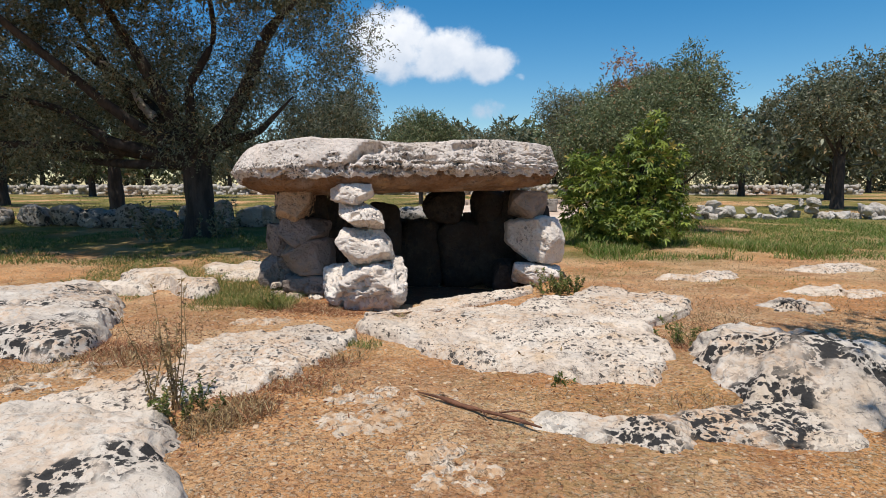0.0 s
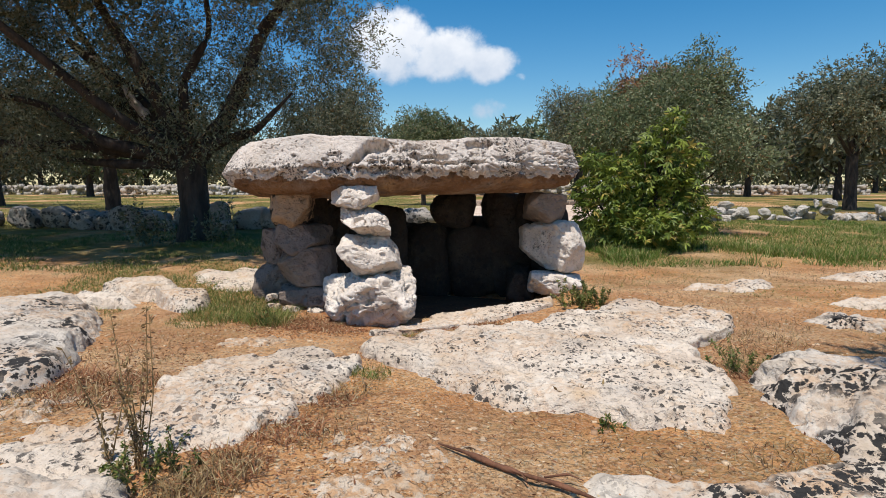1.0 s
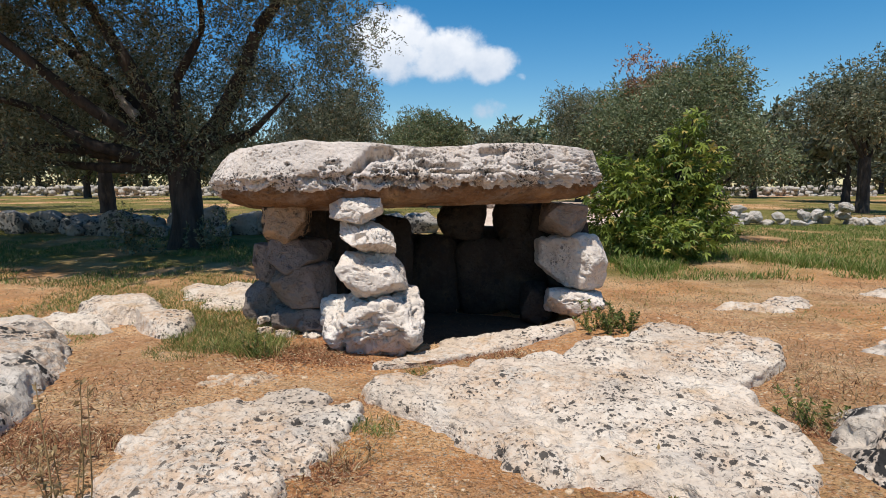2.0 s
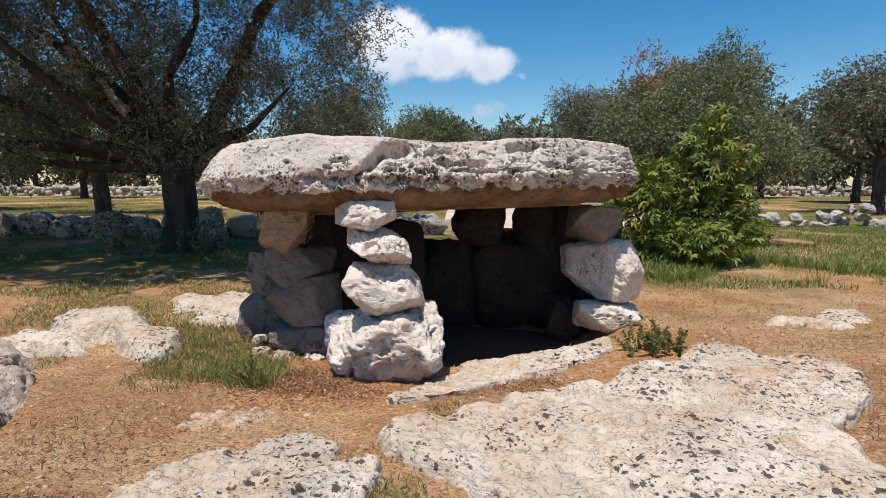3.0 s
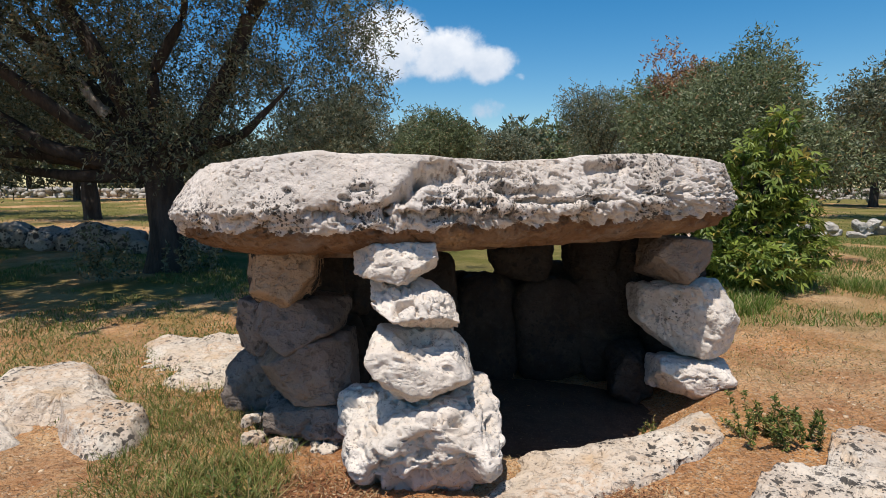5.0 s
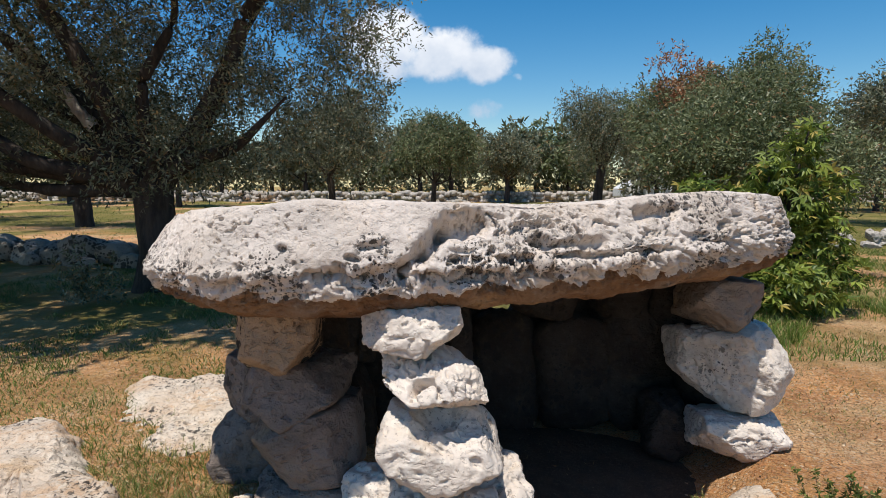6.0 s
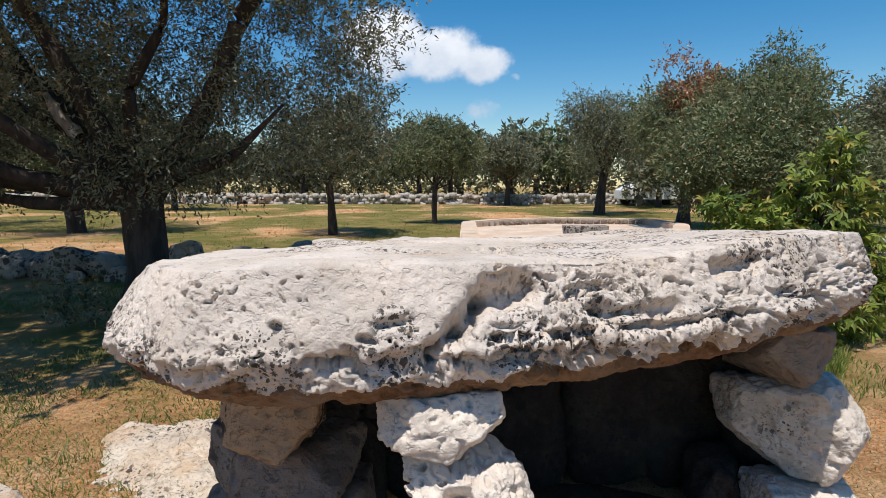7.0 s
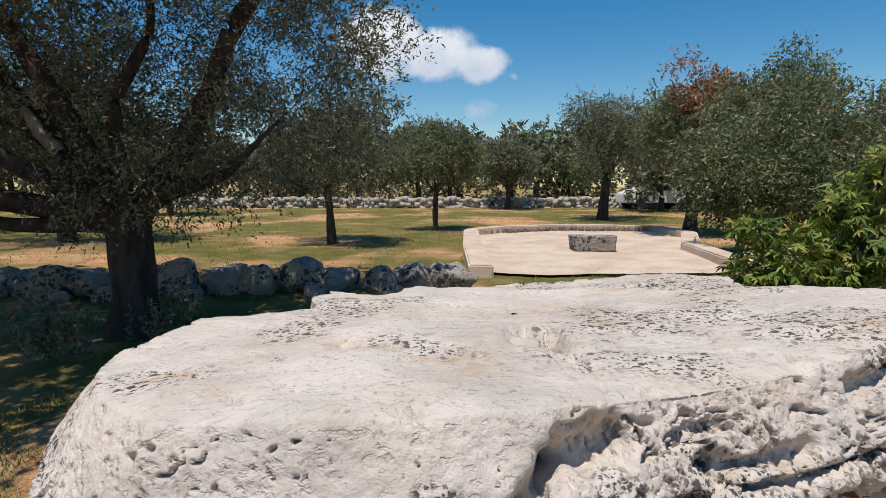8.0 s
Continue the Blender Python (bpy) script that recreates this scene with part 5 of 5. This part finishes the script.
def low_wall(points, height, thick, name, label):
    """A mortared kerb wall along a plan line."""
    bm = bmesh.new()
    for a, b in zip(points[:-1], points[1:]):
        a, b = Vector(a), Vector(b)
        d = (b - a).normalized()
        n = Vector((-d.y, d.x)) * thick / 2
        z0, z1 = gz(*a), gz(*b)
        lo = [bm.verts.new((*(p + s * n), z - 0.1)) for p, z in ((a, z0), (b, z1)) for s in (1, -1)]
        hi = [bm.verts.new((*(p + s * n), z + height)) for p, z in ((a, z0), (b, z1)) for s in (1, -1)]
        for q in ((lo[0], lo[2], hi[2], hi[0]), (lo[3], lo[1], hi[1], hi[3]), (hi[0], hi[2], hi[3], hi[1]), (lo[1], lo[0], hi[0], hi[1]), (lo[2], lo[3], hi[3], hi[2])):
            bm.faces.new(q)
    bmesh.ops.bevel(bm, geom=bm.edges[:], offset=0.03, segments=2, affect="EDGES")
    me = bpy.data.meshes.new(name)
    bm.to_mesh(me)
    bm.free()
    me.materials.append(M_PLASTER)
    return thing(name, me, label, "wall", kind="structure")


ENC = [(-0.05, 12.9), (0.0, 16.0), (0.2, 19.9), (1.2, 21.0), (3.5, 21.6), (6.0, 21.2), (6.1, 19.0), (5.0, 16.4), (4.6, 13.2)]
kerb = low_wall(ENC, 0.22, 0.42, "kerb_wall", "low cream mortared kerb wall round a paved floor")
ca, tha, ra = plan_radius(ENC, 160, 4, 0.0)
fv = [(ca[0] + q * ra[i] * math.cos(tha[i]), ca[1] + q * ra[i] * math.sin(tha[i])) for q in np.linspace(0.01, 1.0, 24) for i in range(160)]
fv = np.array(fv)
fz = ground_z(fv[:, 0], fv[:, 1]) + 0.05
thing("paved_floor", mesh_from("paved_floor", np.column_stack([fv, fz]), ring_faces(24, 160)[:, ::-1], M_PLASTER), "cream beaten-mortar floor inside the kerb wall", "floor", kind="structure")
for i in range(26):
    x = 0.35 + i * 0.21
    y = float(np.interp(x, [0.2, 1.2, 3.5, 6.0], [19.75, 20.72, 21.32, 20.95]))
    v, f = stone_shape((0.2, 0.12, 0.15), 900 + i, n=6, pits=0)
    b_ = child("stone", mesh_from("stone", v, f, M_GREY_SHADE), kerb)
    b_.location = (x, y, gz(x, y) + 0.12)
v, f = stone_shape((1.0, 0.7, 0.36), 950, n=28, power=26, cuts=2, jit=0.03, lump=0.02, pits=0.6)
b_ = thing("stone_block", mesh_from("stone_block", v, f, M_BOULDER_SHADE), "low squared grey-brown stone block on the paved floor", "stone")
b_.location = (2.72, 16.3, gz(2.7, 16.3) + 0.22)


# ---------------------------------------------------------------- parked car, far off beyond the trees
def parked_car(x, y, turn):
    car = group_at("car", (x, y, gz(x, y)), "white parked car beyond the olive trees", "car")
    car.rotation_euler = (0, 0, radians(turn))
    m, nt, b = material("white_paint")
    b.inputs["Base Color"].default_value, b.inputs["Roughness"].default_value = (0.8, 0.8, 0.8, 1), 0.25
    g, nt2, gb = material("car_glass")
    gb.inputs["Base Color"].default_value, gb.inputs["Roughness"].default_value = (0.02, 0.025, 0.03, 1), 0.08
    k, nt3, kb = material("tyre_rubber")
    kb.inputs["Base Color"].default_value, kb.inputs["Roughness"].default_value = (0.02, 0.02, 0.02, 1), 0.8
    prof = [(-2.0, 0.35), (-2.0, 0.85), (-1.75, 0.98), (-1.2, 1.42), (0.3, 1.45), (1.0, 0.98), (1.9, 0.85), (2.0, 0.6), (1.98, 0.35)]
    for name, mat, pts, w in (("body", m, prof, 0.82), ("window", g, [(-1.55, 1.0), (-1.13, 1.36), (0.25, 1.38), (0.8, 1.0)], 0.835)):
        bm = bmesh.new()
        a = [bm.verts.new((px_, -w, pz_)) for px_, pz_ in pts]
        c = [bm.verts.new((px_, w, pz_)) for px_, pz_ in pts]
        bm.faces.new(a)
        bm.faces.new(c[::-1])
        for i in range(len(pts)):
            j = (i + 1) % len(pts)
            bm.faces.new((a[j], a[i], c[i], c[j]))
        bmesh.ops.recalc_face_normals(bm, faces=bm.faces[:])
        bmesh.ops.bevel(bm, geom=bm.edges[:], offset=0.04, segments=2, affect="EDGES")
        me = bpy.data.meshes.new(name)
        bm.to_mesh(me)
        bm.free()
        me.materials.append(mat)
        child(name, me, car)
    for wx in (-1.3, 1.25):
        for wy in (-0.75, 0.75):
            bm = bmesh.new()
            bmesh.ops.create_cone(bm, cap_ends=True, segments=20, radius1=0.31, radius2=0.31, depth=0.2, matrix=Matrix.Rotation(math.pi / 2, 4, "X"))
            bmesh.ops.bevel(bm, geom=bm.edges[:], offset=0.03, segments=1, affect="EDGES")
            me = bpy.data.meshes.new("wheel")
            bm.to_mesh(me)
            bm.free()
            me.materials.append(k)
            child("wheel", me, car).location = (wx, wy, 0.31)


parked_car(11.6, 36.0, 8)


# ---------------------------------------------------------------- weeds, grass, litter
def blades(x, y, h, w, seed, lean=0.5):
    """Grass blades at places: narrow quads that bend."""
    r = np.random.default_rng(seed)
    n = len(x)
    base = np.column_stack([x, y, ground_z(x, y) - 0.005])
    way = np.column_stack([r.normal(size=n) * lean, r.normal(size=n) * lean, np.ones(n)])
    way /= np.linalg.norm(way, axis=1)[:, None]
    a = r.uniform(0, 6.28, n)
    side = np.column_stack([np.cos(a), np.sin(a), np.zeros(n)]) * w / 2
    H = (h * r.uniform(0.5, 1.2, n))[:, None]
    mid = base + way * H * 0.55
    tip = base + way * H + np.column_stack([way[:, 0], way[:, 1], -0.25 * np.ones(n)]) * H * 0.4
    v = np.stack([base - side, base + side, mid + side * 0.8, mid - side * 0.8, tip], 1).reshape(-1, 3)
    b = np.arange(n)[:, None] * 5
    f = np.concatenate([b + np.array([[0, 1, 2, 3]]), b + np.array([[3, 2, 4, 4]])])
    return v, f


def tri_blades(v, f):
    """The same as triangles, so that no face is degenerate."""
    q = f[: len(f) // 2]
    t = f[len(f) // 2:, :3]
    return v, np.concatenate([q[:, [0, 1, 2]], q[:, [0, 2, 3]], t])


def tuft(x, y, radius, count, h, mat, seed, label, w=0.006, lean=0.5):
    r = np.random.default_rng(seed)
    a, q = r.uniform(0, 6.28, count), radius * np.sqrt(r.uniform(0, 1, count))
    v, f = tri_blades(*blades(x + q * np.cos(a), y + q * np.sin(a), h, w, seed, lean))
    return thing("grass_tuft", mesh_from("grass_tuft", v, f, mat, flat=True), label, "grass", "tufts", "stuff")


GREEN, DRY = "tuft of thin green grass in dry soil", "tuft of dry straw-coloured grass"
green_tufts = [(-1.52, 4.45, 0.40, 1500, 0.07), (-1.30, 4.22, 0.22, 900, 0.09), (-1.75, 4.75, 0.3, 900, 0.06), (-1.55, 4.35, 0.30, 1100, 0.06), (-1.65, 4.1, 0.22, 500, 0.05), (-1.9, 5.1, 0.25, 500, 0.06), (-2.3, 5.05, 0.3, 500, 0.05), (-1.75, 4.95, 0.3, 700, 0.06), (-1.2, 4.05, 0.12, 220, 0.13), (-1.3, 4.2, 0.2, 260, 0.06), (-0.42, 3.0, 0.1, 200, 0.05), (-0.2, 3.7, 0.15, 200, 0.05), (-2.3, 5.6, 0.5, 700, 0.07)]
dry_tufts = [(-1.2, 4.3, 0.25, 400, 0.06), (-0.95, 4.2, 0.2, 300, 0.05), (-0.75, 2.0, 0.13, 420, 0.085), (-0.82, 1.88, 0.10, 260, 0.075), (-0.55, 2.35, 0.2, 260, 0.05), (-0.48, 2.75, 0.12, 260, 0.06), (-0.1, 3.4, 0.25, 300, 0.04), (0.2, 3.95, 0.2, 260, 0.05), (1.42, 3.1, 0.16, 260, 0.08), (1.65, 3.6, 0.3, 500, 0.07), (1.9, 4.0, 0.3, 400, 0.06), (-1.6, 3.4, 0.35, 400, 0.05), (-1.45, 2.75, 0.2, 300, 0.06), (-1.6, 2.6, 0.2, 300, 0.06), (-2.0, 2.55, 0.3, 400, 0.07), (0.6, 2.2, 0.25, 160, 0.04), (1.0, 2.1, 0.14, 200, 0.05), (-3.1, 5.6, 0.6, 700, 0.06), (-1.55, 4.75, 0.2, 250, 0.08)]
for i, (x, y, q, n, h) in enumerate(green_tufts):
    tuft(x, y, q, n, h, M_GRASS, 1000 + i, GREEN, w=0.004, lean=0.6)
for i, (x, y, q, n, h) in enumerate(dry_tufts):
    tuft(x, y, q, n, h, M_STRAW, 1100 + i, DRY, w=0.0035, lean=1.0)


BROWN = "matted reddish-brown dead weed beside limestone"
for i, (x, y, q, n, h) in enumerate([(-0.62, 2.32, 0.13, 500, 0.05), (-0.52, 2.62, 0.10, 380, 0.05), (-0.72, 2.05, 0.12, 400, 0.06), (-1.5, 2.72, 0.22, 700, 0.06), (-1.75, 2.85, 0.16, 500, 0.07), (-0.98, 4.12, 0.22, 900, 0.05),
                                     (-0.75, 4.05, 0.16, 500, 0.04), (-0.42, 3.3, 0.12, 300, 0.04), (1.3, 2.95, 0.1, 300, 0.05), (0.12, 4.1, 0.16, 500, 0.035), (0.25, 4.22, 0.12, 300, 0.035)]):
    tuft(x, y, q, n, h, M_LITTER, 1200 + i, BROWN, w=0.005, lean=1.4)


def sward(name, x0, x1, y0, y1, count, h, w, mat, seed, label, dens=0.0, lean=0.5):
    r = np.random.default_rng(seed)
    x, y = r.uniform(x0, x1, count), r.uniform(y0, y1, count)
    keep = fbm(np.column_stack([x * 0.9, y * 0.6, np.full(count, seed)]), 3) > dens
    v, f = tri_blades(*blades(x[keep], y[keep], h, w, seed, lean))
    return thing(name, mesh_from(name, v, f, mat, flat=True), label, "grass", kind="stuff")


sward("meadow_grass", 1.8, 9.0, 6.6, 13.6, 44000, 0.075, 0.009, M_MEADOW, 81, "green and dry grass of the meadow", -0.2)
sward("tall_grass", 1.9, 5.2, 7.0, 8.5, 16000, 0.14, 0.008, M_MEADOW, 87, "tall green grass round the shrub's foot", -0.05, lean=0.4)
sward("shade_grass", -8.0, -1.2, 6.2, 11.5, 40000, 0.06, 0.008, M_GRASS, 82, "short grass under the great olive", -0.02)
sward("field_grass", -22, 14, 11.5, 36, 38000, 0.065, 0.016, M_GRASS, 83, "thin grass of the olive grove", -0.1)
sward("dry_stubble", -3.2, 3.2, 1.0, 7.5, 8000, 0.016, 0.003, M_STRAW, 84, "short dry stubble on the trodden soil", 0.02, lean=1.6)
sward("green_turf", -3.4, -1.15, 4.15, 6.8, 13000, 0.045, 0.005, M_MEADOW, 88, "short green turf between the outcrops", 0.06, lean=0.8)
sward("dry_turf", -4.5, -1.3, 4.7, 7.2, 16000, 0.045, 0.006, M_GRASS, 86, "short sun-dried turf beside the dolmen", 0.06, lean=0.9)
sward("brown_turf", 1.1, 5.6, 3.0, 7.6, 22000, 0.03, 0.005, M_STRAW, 89, "matted dry brown grass beside the outcrops", 0.0, lean=1.3)
sward("thin_green", 1.2, 5.6, 4.4, 7.6, 9000, 0.035, 0.005, M_GRASS, 90, "thin green grass in dry soil", 0.08, lean=0.9)
sward("straw_litter", -4.5, 5.5, 4.6, 8.5, 14000, 0.035, 0.006, M_STRAW, 85, "dry grass litter on the soil", -0.05, lean=1.4)


def litter(x, y, rx, ry, count, seed, label):
    """Dead leaves and bits lying loose on the soil."""
    r = np.random.default_rng(seed)
    px_, py_ = x + rx * r.normal(size=count), y + ry * r.normal(size=count)
    base = np.column_stack([px_, py_, ground_z(px_, py_) + r.uniform(0.0, 0.015, count)])
    way = r.normal(size=base.shape) * np.array([1, 1, 0.35])
    way /= np.linalg.norm(way, axis=1)[:, None]
    v, f = leaf_cards(base, way, 0.020, 0.007, r)
    return thing("leaf_litter", mesh_from("leaf_litter", v, f, M_LITTER, flat=True), label, "leaf litter", kind="stuff")


litter(-0.98, 4.10, 0.24, 0.15, 3200, 21, "reddish-brown dead leaves before the pillars")
litter(0.1, 4.1, 0.2, 0.1, 500, 22, "brown dead leaves in the hollow before the threshold")
litter(-0.75, 2.2, 0.25, 0.25, 900, 23, "brown dead leaves and bits beside the outcrop")
litter(0.2, 2.1, 0.9, 0.45, 900, 24, "brown bits of dead plants on the path")
litter(-1.6, 3.2, 0.4, 0.4, 900, 25, "brown dead leaves between the outcrops")
litter(1.5, 3.6, 0.25, 0.4, 600, 26, "brown dead leaves between the outcrops")


def weed(x, y, h, count, seed, label, spread_=0.1, stems=5, mat=None, leaf=0.022, z=None):
    """An upright weed: several stems with small leaves all along."""
    r = np.random.default_rng(seed)
    w_ = group_at("weed", (x, y, gz(x, y) if z is None else z), label, "plant")
    vs, fs, k = [], [], 0
    for s in range(stems):
        foot = np.array([r.normal() * spread_ * 0.6, r.normal() * spread_ * 0.6, -0.02])
        top = foot + np.array([r.normal() * spread_ * 0.6, r.normal() * spread_ * 0.6, h * r.uniform(0.4, 1.0)])
        bend = (foot + top) / 2 + np.array([r.normal() * 0.02, r.normal() * 0.02, 0])
        v, f = tube([foot, bend, top], [0.0025, 0.002, 0.001], seg=5, seed=s)
        child("stem", mesh_from("stem", v, f, M_STRAW), w_)
        t = r.uniform(0.12, 1.0, count // stems)[:, None]
        base = foot * (1 - t) ** 2 + 2 * bend * t * (1 - t) + top * t ** 2
        way = r.normal(size=base.shape) + np.array([0, 0, 0.3])
        way /= np.linalg.norm(way, axis=1)[:, None]
        v, f = leaf_cards(base, way, leaf, leaf * 0.4, r)
        vs.append(v)
        fs.append(f + k)
        k += len(v)
    child("foliage", mesh_from("foliage", np.concatenate(vs), np.concatenate(fs), mat or M_WEED, flat=True), w_)
    return w_


weed(-1.03, 2.06, 0.52, 520, 1, "tall yellow-green weed beside a white rock", 0.07, 11, M_STRAW, 0.02)
weed(-0.95, 1.98, 0.20, 760, 2, "low green leafy weed beside a white rock", 0.07, 10, M_GRASS, 0.017)
weed(-0.88, 2.08, 0.18, 320, 3, "low green leafy weed beside a white rock", 0.05, 6, None, 0.016)
weed(0.43, 2.62, 0.11, 220, 4, "small dry weed in a cleft of the pavement", 0.06, 7, M_STRAW, 0.025)
weed(0.5, 2.4, 0.08, 160, 5, "small green weed in a cleft of the pavement", 0.05, 6, None, 0.02)
weed(1.26, 3.0, 0.20, 620, 6, "yellow-green weed between limestone outcrops", 0.1, 12, M_GRASS, 0.02)
weed(0.92, 4.62, 0.22, 1300, 7, "green tufted weed at the pillar's foot", 0.10, 14, M_GRASS, 0.022)
weed(1.03, 4.58, 0.21, 1000, 8, "green tufted weed at the pillar's foot", 0.09, 12, None, 0.025)
weed(-1.22, 4.02, 0.20, 260, 9, "green grass-like weed before the dolmen", 0.06, 8)
weed(-4.3, 8.6, 0.75, 900, 10, "leafy sucker at the great olive's foot", 0.28, 14, M_OLIVE, 0.06)
weed(-3.45, 9.1, 0.7, 800, 11, "leafy sucker at the great olive's foot", 0.25, 12, M_OLIVE, 0.06)

weed(0.52, 4.86, 0.09, 260, 12, "small green weed at the pillar's foot", 0.05, 6, M_GRASS, 0.018)

# fallen stick
stick = group_at("fallen_stick", (0.1, 2.035, gz(0.1, 2.035)), "thin reddish-brown dry stick lying on the soil", "stick")
for part_, pts_, rad_ in (("stem", [(-0.20, 0.17, 0.006), (-0.10, 0.075, 0.016), (-0.03, 0.02, 0.008), (0.06, -0.065, 0.018), (0.13, -0.085, 0.008), (0.23, -0.18, 0.010)], [0.003, 0.007, 0.009, 0.009, 0.008, 0.003]),
                          ("side_twig", [(0.0, -0.01, 0.016), (0.04, -0.06, 0.02), (0.05, -0.09, 0.012)], [0.005, 0.004, 0.002]),
                          ("side_twig", [(0.10, -0.07, 0.018), (0.17, -0.06, 0.022), (0.21, -0.08, 0.012)], [0.005, 0.004, 0.002])):
    v_, f_ = tube(pts_, rad_, seg=8, knobs=0.55, seed=9)
    child(part_, mesh_from(part_, v_, f_, M_STICK), stick)

# pebbles and stone chips
pr = np.random.default_rng(91)
spots = []
for _ in range(9000):
    x, y = pr.uniform(-2.4, 2.4), 1.0 + 5.0 * pr.uniform() ** 1.6
    s = float(np.clip(pr.lognormal(-5.05, 0.5), 0.003, 0.026))
    spots.append((x, y, 0.0, s * 1.3, s, s * 0.7))
zz = ground_z(np.array([s[0] for s in spots]), np.array([s[1] for s in spots]))
spots = [(x, y, float(z), a, b, c) for (x, y, _, a, b, c), z in zip(spots, zz)]
rubble("pebbles", spots, M_GRAVEL, "scattered pale limestone pebbles and chips", "pebbles", 9, n=1, kind="stuff")
